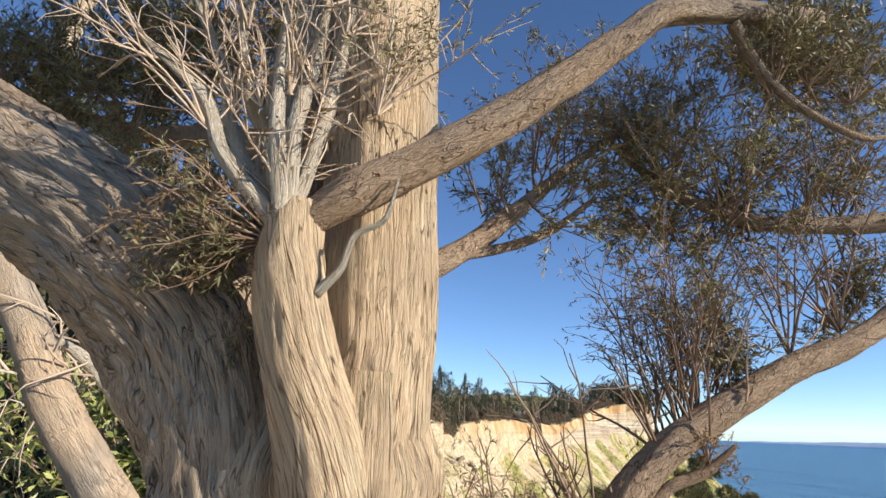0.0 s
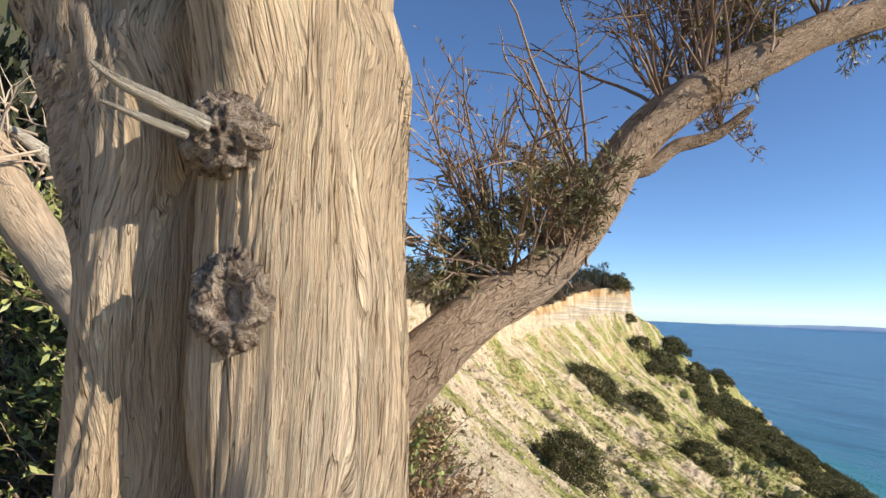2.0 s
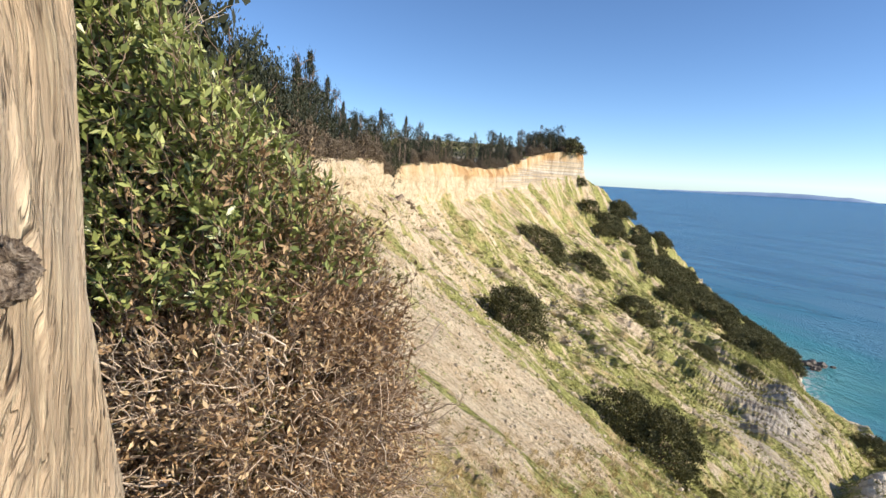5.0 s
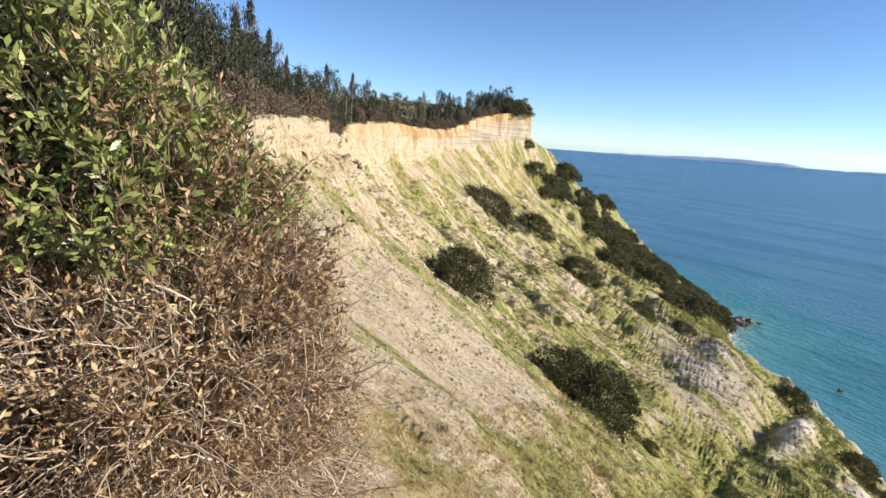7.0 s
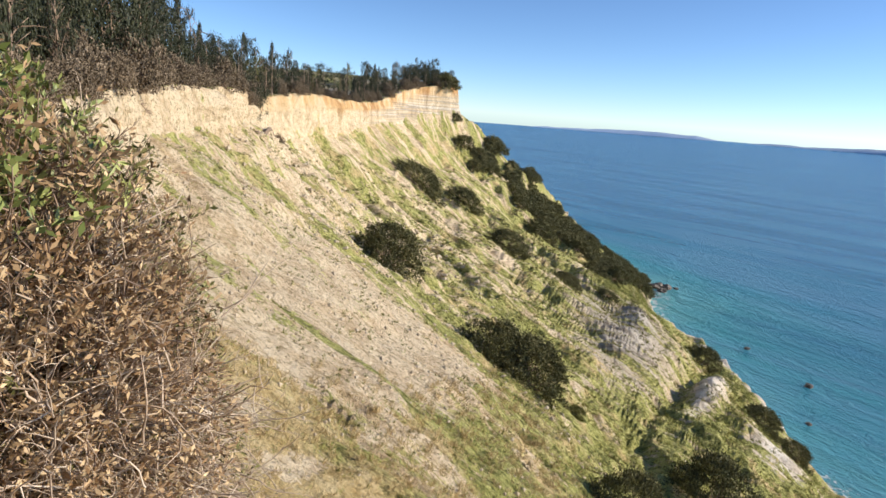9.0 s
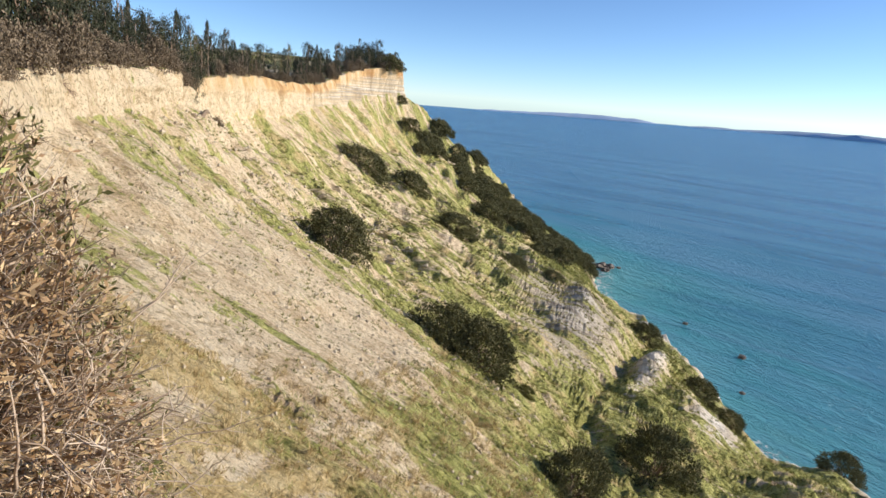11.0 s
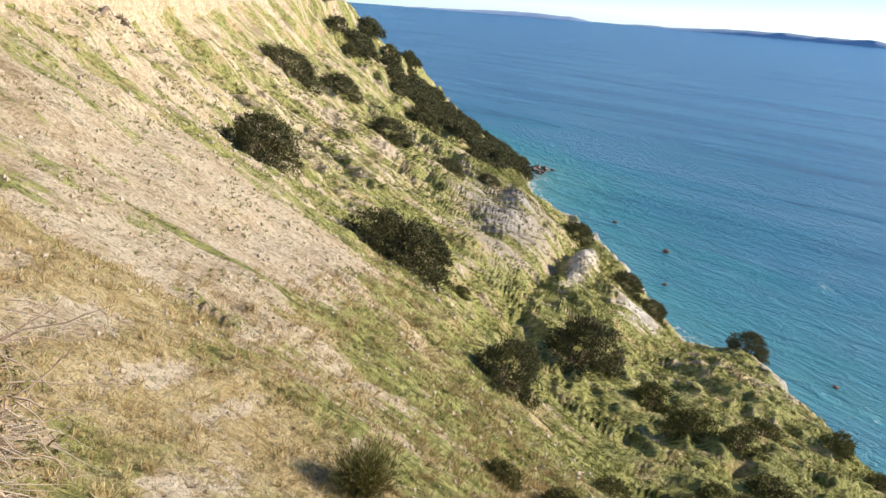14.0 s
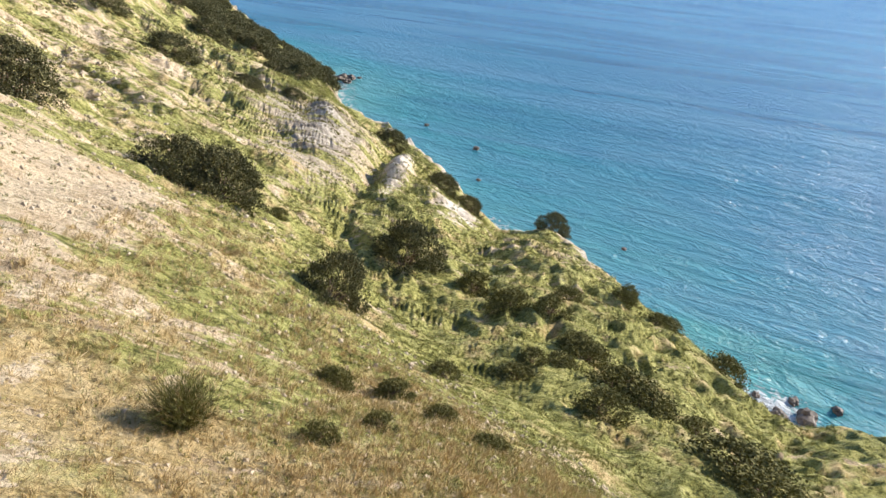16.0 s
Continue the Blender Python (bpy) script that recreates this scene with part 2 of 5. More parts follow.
def roughen():
    """Tufts, hummocks and runnels on the slope."""
    s, v = np.repeat(SROWS[:, None], nV, 1), np.repeat(VROWS[None, :], nS, 0)
    x, y = GRID[..., 0], GRID[..., 1]
    wc, dn = 0.766 * x + 0.643 * y, 0.643 * x - 0.766 * y
    wc = wc + 5.0 * lattice(x * 0.035, y * 0.035, 3) + 1.5 * lattice(x * 0.12, y * 0.12, 4)
    dist = np.hypot(x, y)
    w = ramp01(0.10, 0.14, v) * (1 - ramp01(0.93, 1.0, v)) * ramp01(9, 22, dist)
    veg, dry, och, beds, rock, white = cover(s, v)
    green = np.clip(veg, 0, 1)
    tuft = np.abs(rough(wc * 0.42, dn * 0.30, 11, 2))
    runnel = np.abs(rough(wc * 0.34, dn * 0.05 + GRID[..., 2] * 0.02, 23, 2))
    crag = np.abs(rough(wc * 0.2, dn * 0.05 - GRID[..., 2] * 0.03, 41, 2))
    GRID[..., 2] += w * np.minimum(1, dist / 60) * (1.5 * green * (0.4 - tuft) + 0.8 * (1 - green) * (runnel - 0.4) + 2.0 * (rock + white) * (crag - 0.4))
    # notches and flutes in the scarp
    k = ramp01(0.0, 0.03, v) * (1 - ramp01(0.10, 0.16, v)) * ramp01(9.5, 11.5, s)
    bite = np.abs(rough(wc * 0.16, GRID[..., 2] * 0.05, 61, 4)) - 0.35
    ledge = rough(GRID[..., 2] * 0.9, s * 0.8, 71, 2)
    GRID[..., 0] += k * (1.7 * bite + 0.35 * ledge)


roughen()


def ground_material():
    m = Mat("marl_and_grass", 0.92, 0.12)
    obj = m.coords((1, 1, 1))
    turn = m.n.new("ShaderNodeMapping")
    turn.inputs["Rotation"].default_value = (0, 0, radians(50))
    m.link(obj, turn.inputs["Vector"])
    def down(a, b, c):
        mp = m.n.new("ShaderNodeMapping")
        mp.inputs["Scale"].default_value = (a, b, c)
        m.link(turn.outputs[0], mp.inputs["Vector"])
        return mp.outputs[0]
    streak = m.noise(down(0.12, 0.9, 0.12), 1.0, 6, 0.66, 0.5)
    band = m.noise(down(0.026, 0.24, 0.026), 1.0, 5, 0.6, 0.7)
    mid = m.noise(obj, 0.42, 6, 0.68)
    tuft = m.noise(down(0.75, 1.5, 0.9), 1.0, 6, 0.72, 0.4)
    fine = m.noise(obj, 4.0, 6, 0.74)
    lump = m.noise(down(1.5, 2.4, 1.8), 1.0, 5, 0.7, 0.3)
    # bare marl: cream and pale grey rubble with brown runnels
    bare = m.ramp(mid, [(0.30, (0.48, 0.35, 0.20)), (0.42, (0.71, 0.555, 0.355)), (0.56, (0.84, 0.70, 0.475)), (0.75, (0.66, 0.50, 0.30))])
    bare = m.mix(m.ramp(streak, [(0.36, (0.7, 0.7, 0.7)), (0.46, (0, 0, 0))]), bare, (0.55, 0.40, 0.225))
    bare = m.mix(m.ramp(fine, [(0.37, (1, 1, 1)), (0.45, (0, 0, 0))]), bare, (0.25, 0.185, 0.10))
    bare = m.mix(m.ramp(fine, [(0.55, (0, 0, 0)), (0.68, (0.8, 0.8, 0.8))]), bare, (0.86, 0.77, 0.58))
    bare = m.mix(m.ramp(lump, [(0.38, (0.85, 0.85, 0.85)), (0.46, (0, 0, 0))]), bare, (0.43, 0.325, 0.18))
    # the high scarp: level beds of white, grey and ochre
    bed = m.noise(m.coords((0.012, 0.012, 0.62)), 1.0, 5, 0.65)
    beds = m.ramp(bed, [(0.32, (0.40, 0.36, 0.30)), (0.40, (0.74, 0.67, 0.54)), (0.50, (0.66, 0.52, 0.33)), (0.56, (0.42, 0.36, 0.29)), (0.62, (0.80, 0.73, 0.60)), (0.75, (0.50, 0.42, 0.31))])
    flute = m.noise(down(0.5, 0.5, 0.05), 1.0, 5, 0.65)
    beds = m.mix(m.ramp(flute, [(0.34, (0.7, 0.7, 0.7)), (0.48, (0, 0, 0))]), beds, (0.34, 0.25, 0.15))
    bare = m.mix(m.attr("beds"), bare, beds)
    ochre = m.ramp(m.noise(down(0.25, 0.25, 0.05), 1.0, 5), [(0.36, (0.42, 0.21, 0.07)), (0.5, (0.66, 0.42, 0.18)), (0.64, (0.74, 0.58, 0.36))])
    bare = m.mix(m.attr("ochre"), bare, ochre)
    crag = m.noise(down(0.16, 0.8, 0.16), 1.0, 6, 0.7, 0.8)
    grey = m.ramp(crag, [(0.34, (0.13, 0.11, 0.085)), (0.47, (0.36, 0.32, 0.26)), (0.62, (0.62, 0.57, 0.48))])
    bare = m.mix(m.attr("grey"), bare, grey)
    chalk = m.ramp(crag, [(0.32, (0.28, 0.23, 0.17)), (0.45, (0.70, 0.62, 0.50)), (0.6, (0.84, 0.79, 0.69))])
    bare = m.mix(m.attr("white"), bare, chalk)
    green = m.ramp(tuft, [(0.34, (0.08, 0.085, 0.025)), (0.43, (0.23, 0.235, 0.07)), (0.51, (0.42, 0.41, 0.13)), (0.62, (0.60, 0.56, 0.22))])
    green = m.mix(m.ramp(fine, [(0.36, (0.7, 0.7, 0.7)), (0.46, (0, 0, 0))]), green, (0.085, 0.09, 0.022))
    dry = m.ramp(tuft, [(0.34, (0.32, 0.225, 0.09)), (0.46, (0.60, 0.455, 0.215)), (0.64, (0.78, 0.63, 0.35))])
    dry = m.mix(m.ramp(fine, [(0.36, (0.65, 0.65, 0.65)), (0.48, (0, 0, 0))]), dry, (0.20, 0.15, 0.055))
    green = m.mix(m.ramp(lump, [(0.37, (0.85, 0.85, 0.85)), (0.46, (0, 0, 0))]), green, (0.075, 0.08, 0.024))
    dry = m.mix(m.ramp(lump, [(0.36, (0.6, 0.6, 0.6)), (0.45, (0, 0, 0))]), dry, (0.24, 0.185, 0.07))
    dryness = m.math('ADD', m.attr("dry"), m.math('MULTIPLY', m.math('SUBTRACT', m.noise(obj, 0.17, 6, 0.66), 0.5), 3.6))
    grass = m.mix(m.ramp(dryness, [(0.3, (0, 0, 0)), (0.7, (1, 1, 1))]), green, dry)
    k = m.attr("veg")
    for field, much in ((band, 5.0), (mid, 1.2), (tuft, 1.8), (fine, 1.2)):
        k = m.math('ADD', k, m.math('MULTIPLY', m.math('SUBTRACT', field, 0.5), much))
    m.color(m.mix(m.ramp(k, [(0.40, (0, 0, 0)), (0.54, (1, 1, 1))]), bare, grass))
    h = m.math('ADD', mid, m.math('ADD', m.math('MULTIPLY', fine, 0.6), m.math('ADD', m.math('MULTIPLY', streak, 0.6), m.math('ADD', m.math('MULTIPLY', tuft, 0.8), m.math('MULTIPLY', lump, 0.7)))))
    m.bump(h, 1.0, 0.36)
    return m.m


M_GROUND = ground_material()


def make_ground():
    verts = GRID.reshape(-1, 3)
    idx = np.arange(nS * nV).reshape(nS, nV)
    f = np.stack([idx[:-1, :-1], idx[1:, :-1], idx[1:, 1:], idx[:-1, 1:]], -1).reshape(-1, 4)
    ob = sheet("ground", verts.tolist(), f[:, ::-1].tolist(), M_GROUND)
    me = ob.data
    data = cover(np.repeat(SROWS, nV), np.tile(VROWS, nS))
    for k, name in enumerate(("veg", "dry", "ochre", "beds", "grey", "white")):
        me.attributes.new(name, 'FLOAT', 'POINT').data.foreach_set("value", np.ascontiguousarray(data[k]))
    return tagged(ob, "pale marl coastal cliff with green and dry grass", "ground", kind="structure")


ground = make_ground()


def sea_material():
    m = Mat("sea_water", 0.24, 0.5)
    obj = m.coords((1, 1, 1))
    shoal = m.attr("shoal")
    patch = m.noise(obj, 0.012, 4, 0.6, 0.8)
    k = m.math('ADD', shoal, m.math('MULTIPLY', m.math('SUBTRACT', patch, 0.5), 0.5))
    col = m.ramp(k, [(0.0, (0.045, 0.19, 0.34)), (0.35, (0.03, 0.235, 0.34)), (0.65, (0.045, 0.32, 0.345)), (0.95, (0.15, 0.46, 0.43))])
    wind = m.noise(m.coords((0.004, 0.022, 0.02), turn=-74), 1.0, 5, 0.6, 0.8)
    col = m.mix(m.ramp(wind, [(0.40, (0, 0, 0)), (0.62, (0.6, 0.6, 0.6))]), col, (0.11, 0.30, 0.44))
    col = m.mix(m.ramp(wind, [(0.30, (0.55, 0.55, 0.55)), (0.42, (0, 0, 0))]), col, (0.015, 0.09, 0.18))
    foam = m.math('ADD', m.attr("foam"), m.math('MULTIPLY', m.math('SUBTRACT', m.noise(obj, 0.5, 6, 0.7, 0.5), 0.5), 1.6))
    col = m.mix(m.ramp(foam, [(0.55, (0, 0, 0)), (0.75, (1, 1, 1))]), col, (0.75, 0.8, 0.8))
    m.color(col)
    m.bsdf.inputs["IOR"].default_value = 1.33
    w1 = m.noise(m.coords((0.05, 0.15, 0.1), turn=-84), 1.0, 6, 0.66, 1.2)
    w2 = m.noise(m.coords((0.3, 0.6, 0.5), turn=-84), 1.0, 5, 0.6, 0.8)
    m.bump(m.math('ADD', m.math('MULTIPLY', w1, 1.9), m.math('MULTIPLY', w2, 0.55)), 1.0, 2.0)
    return m.m


M_SEA = sea_material()


def make_sea():
    """One sheet of water from under the cliff to the horizon, finer near the shore."""
    toe = np.array([spline(TOE, k / 6)[:2] for k in range((len(TOE) - 1) * 6 + 1)])
    rings = [0, 30, 50, 65] + [75 + 5 * i for i in range(60)] + [390, 430, 480, 550, 650, 800, 1000, 1400, 2000, 3000, 4200, 4950]
    n = 360
    verts, shoal, foam = [], [], []
    for r in rings:
        for i in range(n):
            a = 2 * math.pi * i / n
            x, y = r * math.sin(a), r * math.cos(a)
            d = float(np.min(np.hypot(toe[:, 0] - x, toe[:, 1] - y)))
            verts.append((x, y, SEA))
            shoal.append(math.exp(-d / 78))
            foam.append(0.72 * math.exp(-max(0, d - 8) / 5.0) - 0.12 + 0.8 * math.exp(-((x - 119)**2 + (y + 10)**2) / 160))
    faces = [(j * n + i, j * n + (i + 1) % n, (j + 1) * n + (i + 1) % n, (j + 1) * n + i) for j in range(len(rings) - 1) for i in range(n)]
    ob = sheet("water", verts, [f[::-1] for f in faces], M_SEA)
    ob.data.attributes.new("shoal", 'FLOAT', 'POINT').data.foreach_set("value", shoal)
    ob.data.attributes.new("foam", 'FLOAT', 'POINT').data.foreach_set("value", foam)
    return tagged(ob, "blue sea with turquoise shallows and small waves", "sea", kind="structure")


make_sea()


# ---- the cypress beside the path ----
def bark_material(name, light, dark, along=1.0):
    """Stringy bark: fine upright fibres parted by thin winding cracks, grey and warm blotches."""
    m = Mat(name, 0.9, 0.15)
    def crack(a, b, wide, warp):
        n = m.noise(m.coords((a, b * along, 1), "UV"), 1.0, 3, 0.5, warp)
        away = m.math('ABSOLUTE', m.math('SUBTRACT', n, 0.5))
        return m.ramp(away, [(0.0, (1, 1, 1)), (wide, (0, 0, 0))])
    fib = m.noise(m.coords((170, 9 * along, 1), "UV"), 1.0, 6, 0.65, 0.9)
    fib2 = m.noise(m.coords((420, 24 * along, 1), "UV"), 1.0, 4, 0.6, 0.5)
    some = m.noise(m.coords((18, 7 * along, 1), "UV"), 1.0, 3)
    wide = m.math('MULTIPLY', crack(42, 3.2, 0.016, 0.6), m.ramp(some, [(0.40, (0.15, 0.15, 0.15)), (0.56, (1, 1, 1))]))
    thin = m.math('MULTIPLY', crack(100, 7.5, 0.018, 0.9), m.ramp(some, [(0.38, (1, 1, 1)), (0.62, (0.25, 0.25, 0.25))]))
    blot = m.noise(m.coords((7, 7, 4)), 1.0, 5, 0.62)
    grey = m.noise(m.coords((3, 3, 2)), 1.0, 4, 0.6)
    mid = tuple(0.6 * a + 0.4 * b for a, b in zip(light, dark))
    tone = sum(light) / 3
    col = m.ramp(fib, [(0.32, mid), (0.46, light), (0.66, tuple(min(0.82, c * 1.14) for c in light))])
    col = m.mix(m.ramp(fib2, [(0.36, (0.7, 0.7, 0.7)), (0.5, (0, 0, 0))]), col, mid)
    col = m.mix(m.ramp(blot, [(0.48, (0, 0, 0)), (0.68, (0.6, 0.6, 0.6))]), col, tuple(0.5 * a + 0.5 * b for a, b in zip(light, dark)))
    col = m.mix(m.ramp(grey, [(0.46, (0, 0, 0)), (0.62, (0.5, 0.5, 0.5))]), col, (tone * 0.82, tone * 0.76, tone * 0.64))
    col = m.mix(m.math('MULTIPLY', thin, 0.8), col, tuple(0.35 * a + 0.65 * b for a, b in zip(light, dark)))
    col = m.mix(m.math('MULTIPLY', wide, 0.85), col, dark)
    m.color(col)
    depth = m.math('SUBTRACT', m.math('ADD', m.math('MULTIPLY', fib, 1.1), m.math('MULTIPLY', fib2, 0.4)), m.math('ADD', m.math('MULTIPLY', wide, 0.9), m.math('MULTIPLY', thin, 0.5)))
    m.bump(depth, 1.0, 0.012)
    return m.m


M_BARK = bark_material("stringy_bark", (0.80, 0.60, 0.385), (0.15, 0.09, 0.05))
M_BARK_OLD = bark_material("grey_folded_bark", (0.56, 0.44, 0.31), (0.12, 0.08, 0.055), 2.0)
M_LIMB = bark_material("branch_bark", (0.52, 0.385, 0.26), (0.16, 0.095, 0.06), 5.0)
M_DEAD = bark_material("bleached_dead_wood", (0.80, 0.70, 0.55), (0.36, 0.27, 0.19), 2.0)


def along(pts, n):
    """n + 1 points on the smooth line through pts."""
    return [spline(pts, k * (len(pts) - 1) / n) for k in range(n + 1)]


def tube_mesh(pts, radii, n, ring, rough=0.0, seed=0.0, ridge=0.0):
    """Vertices, faces and uvs of a limb along a smooth line, with bark relief."""
    c = along(pts, n)
    rr = [float(np.interp(k / n, np.linspace(0, 1, len(radii)), radii)) for k in range(n + 1)]
    verts, uvs, faces = [], [], []
    up = Vector((0.3, -0.9, 0.2))
    length = 0.0
    for k in range(n + 1):
        d = Vector(c[min(n, k + 1)] - c[max(0, k - 1)]).normalized()
        x = d.cross(up).normalized()
        y = x.cross(d).normalized()
        if k:
            length += float(np.linalg.norm(c[k] - c[k - 1]))
        for i in range(ring):
            a = 2 * math.pi * i / ring
            r = rr[k]
            if rough:
                r *= 1 + rough * fbm(math.cos(a) * 1.6 + seed, math.sin(a) * 1.6, length * 6 / max(0.3, 1))
            if ridge:
                q = fbm(math.cos(a) * rr[k] * 55 + seed, math.sin(a) * rr[k] * 55, length * 5, 3)
                r += ridge * (0.5 - abs(q))
            verts.append(tuple(Vector(c[k]) + (x * math.cos(a) + y * math.sin(a)) * r))
            uvs.append((a / (2 * math.pi) * max(0.12, rr[k] * 6), length))
    for k in range(n):
        for i in range(ring):
            j = (i + 1) % ring
            faces.append((k * ring + i, k * ring + j, (k + 1) * ring + j, (k + 1) * ring + i))
    verts.append(tuple(c[-1]))
    uvs.append((0, length))
    verts.append(tuple(c[0]))
    uvs.append((0, 0))
    e = len(verts)
    for i in range(ring):
        faces.append((n * ring + i, n * ring + (i + 1) % ring, e - 2))
        faces.append(((i + 1) % ring, i, e - 1))
    return verts, faces, uvs


def limb(name, pts, radii, material, parent, n=40, ring=24, rough=0.12, seed=0.0, ridge=0.0, label=""):
    v, f, u = tube_mesh(pts, radii, n, ring, rough, seed, ridge)
    ob = sheet(name, v, f, material, parent, True, label)
    lay = ob.data.uv_layers.new(name="UVMap")
    loops = np.empty(len(ob.data.loops), dtype=np.int32)
    ob.data.loops.foreach_get("vertex_index", loops)
    lay.data.foreach_set("uv", np.array(u)[loops].ravel())
    return ob


cypress = tagged(new("cypress_tree"), "old cypress with stringy tan bark and twisted limbs", "tree")
cypress.location = (-0.05, 0.97, 0.0)
bpy.context.view_layer.update()


def under(ob, parent):
    """Parents ob, built in world metres, to a thing that stands elsewhere."""
    ob.parent = parent
    ob.matrix_parent_inverse = Matrix.Translation(parent.location).inverted()
    return ob


def trunk_circles(z):
    """The lobes of the trunk at height z: x, y, radius."""
    flare = max(0.0, 0.60 - z)
    foot = max(0.0, 0.90 - z)
    tuck = 1 - 0.40 * smoothstep(1.40, 1.55, z)
    up = smoothstep(1.15, 1.4, z)
    ridge = smoothstep(0.78, 1.06, z) * (1 - smoothstep(1.30, 1.42, z))
    right = (0.046 - 0.025 * max(0, z - 1.0) + 0.015 * flare, 0.965, (0.095 + 0.021 * smoothstep(1.3, 0.8, z) + 0.14 * flare**1.3) * tuck)
    left = (-0.158 + 0.012 * up - 0.07 * flare, 0.935 + 0.04 * up, (0.054 + 0.045 * up + 0.28 * flare**1.4) * tuck)
    front = (0.036 - 0.076 * smoothstep(1.1, 1.5, z), 0.895, (0.085 + 0.1 * flare - 0.028 * smoothstep(1.1, 1.5, z)) * tuck)
    toe = (0.01 - 0.30 * foot, 0.885 - 0.1 * foot, 0.04 + 0.30 * foot)
    knee = (-0.018, 0.885, 0.020 + 0.044 * ridge)
    back = (-0.07, 1.04, 0.05)
    return (right, left, front, toe, knee, back)


def trunk_mesh():
    rows, ring, z0, z1 = 280, 360, -0.25, 1.56
    ax, ay = -0.045, 0.975
    verts, uvs = [], []
    for k in range(rows + 1):
        z = z0 + (z1 - z0) * k / rows
        cs = trunk_circles(z)
        for i in range(ring):
            a = 2 * math.pi * i / ring
            dx, dy = math.sin(a), math.cos(a)
            rs = []
            for cx, cy, r in cs:
                ox, oy = cx - ax, cy - ay
                b = ox * dx + oy * dy
                disc = r * r - (ox * ox + oy * oy - b * b)
                if disc > 0:
                    rs.append(b + math.sqrt(disc))
                else:
                    off = math.sqrt(r * r - disc) - r
                    rs.append(max(0.02, b * math.exp(-(off / 0.028)**2)))
            big = max(rs)
            r = big + 0.006 * math.log(sum(math.exp((q - big) / 0.012) for q in rs)) 
            twist = a + 0.25 * fbm(a * 1.5, z * 1.2, 4.0, 2)
            sx, sy = math.sin(twist), math.cos(twist)
            lump = fbm(sx * 2.2, sy * 2.2, z * 1.7, 3)
            strip = 0.5 - abs(fbm(sx * 9, sy * 9, z * 1.1, 3))
            fib = 0.5 - abs(fbm(sx * 30, sy * 30, z * 3.2 + 0.6 * lump, 3))
            r += 0.009 * lump + 0.008 * strip + 0.005 * fib
            verts.append((ax + dx * r, ay + dy * r, z))
            uvs.append((0.03 * lump, z))
    # u follows the outline, so that the bark is as wide in the cleft as on the lobes
    grid = np.array(verts).reshape(rows + 1, ring, 3)
    step = np.linalg.norm(np.roll(grid, -1, 1)[..., :2] - grid[..., :2], axis=2)
    step = np.apply_along_axis(lambda c: np.convolve(np.pad(c, 8, mode='edge'), np.full(17, 1 / 17), 'valid'), 0, step)
    outline = np.concatenate([np.zeros((rows + 1, 1)), np.cumsum(step, 1)], 1) / 0.75
    uvs = np.array(uvs)
    uvs[:, 0] += (outline[:, :ring] - outline[:, ring // 2:ring // 2 + 1]).ravel()
    faces = [(k * ring + i, k * ring + (i + 1) % ring, (k + 1) * ring + (i + 1) % ring, (k + 1) * ring + i)[::-1] for k in range(rows) for i in range(ring)]
    ob = sheet("trunk", verts, faces, M_BARK)
    lay = ob.data.uv_layers.new(name="UVMap")
    loops = np.empty(len(ob.data.loops), dtype=np.int32)
    ob.data.loops.foreach_get("vertex_index", loops)
    u = uvs[loops].reshape(-1, 4, 2)
    span = outline[np.minimum(loops // ring, rows), ring].reshape(-1, 4)
    wrap = (u[:, :, 0].max(1) - u[:, :, 0].min(1)) > 0.5
    u[wrap, :, 0] += np.where(u[wrap, :, 0] < u[wrap, :, 0].mean(1, keepdims=True), span[wrap], 0)
    lay.data.foreach_set("uv", u.ravel())
    return ob


under(trunk_mesh(), cypress)
under(limb("stem", [(0.03, 0.97, 1.3), (0.02, 0.975, 1.6), (0.012, 0.98, 2.0), (0.0, 1.0, 2.6), (0.02, 1.05, 3.6), (0.0, 1.1, 5.0)],
           [0.078, 0.098, 0.096, 0.09, 0.07, 0.03], M_BARK, None, 120, 120, 0.05, 1.0, 0.006), cypress)
under(limb("stem", [(-0.01, 0.9, 1.25), (-0.045, 0.865, 1.45), (-0.085, 0.84, 1.58), (-0.108, 0.83, 1.70), (-0.10, 0.83, 1.79)],
           [0.075, 0.06, 0.052, 0.047, 0.035], M_BARK, None, 70, 90, 0.06, 2.0, 0.005), cypress)
under(limb("stem", [(-0.10, 1.03, 1.3), (-0.12, 1.06, 1.65), (-0.13, 1.10, 2.0), (-0.12, 1.15, 2.5), (-0.16, 1.25, 3.4), (-0.3, 1.4, 4.6)],
           [0.05, 0.085, 0.095, 0.09, 0.07, 0.03], M_BARK_OLD, None, 100, 90, 0.06, 1.7, 0.006), cypress)
under(limb("left_limb", [(-0.15, 1.0, 0.9), (-0.17, 1.0, 1.38), (-0.26, 1.02, 1.6), (-0.42, 1.05, 1.76), (-0.62, 1.1, 1.9), (-0.95, 1.25, 2.15), (-1.4, 1.5, 2.7)],
           [0.03, 0.115, 0.13, 0.125, 0.115, 0.10, 0.07], M_BARK_OLD, None, 160, 150, 0.09, 3.0, 0.022, "grey folded bark"), cypress)
under(limb("front_bough", [(-0.125, 0.830, 1.735), (-0.031, 0.810, 1.803), (0.089, 0.810, 1.877), (0.201, 0.810, 1.954), (0.293, 0.810, 2.029), (0.392, 0.810, 2.110), (0.498, 0.810, 2.186), (0.848, 0.900, 2.286)],
           [0.012, 0.031, 0.029, 0.028, 0.028, 0.026, 0.022, 0.016], M_LIMB, None, 90, 40, 0.12, 4.0, 0.004), cypress)
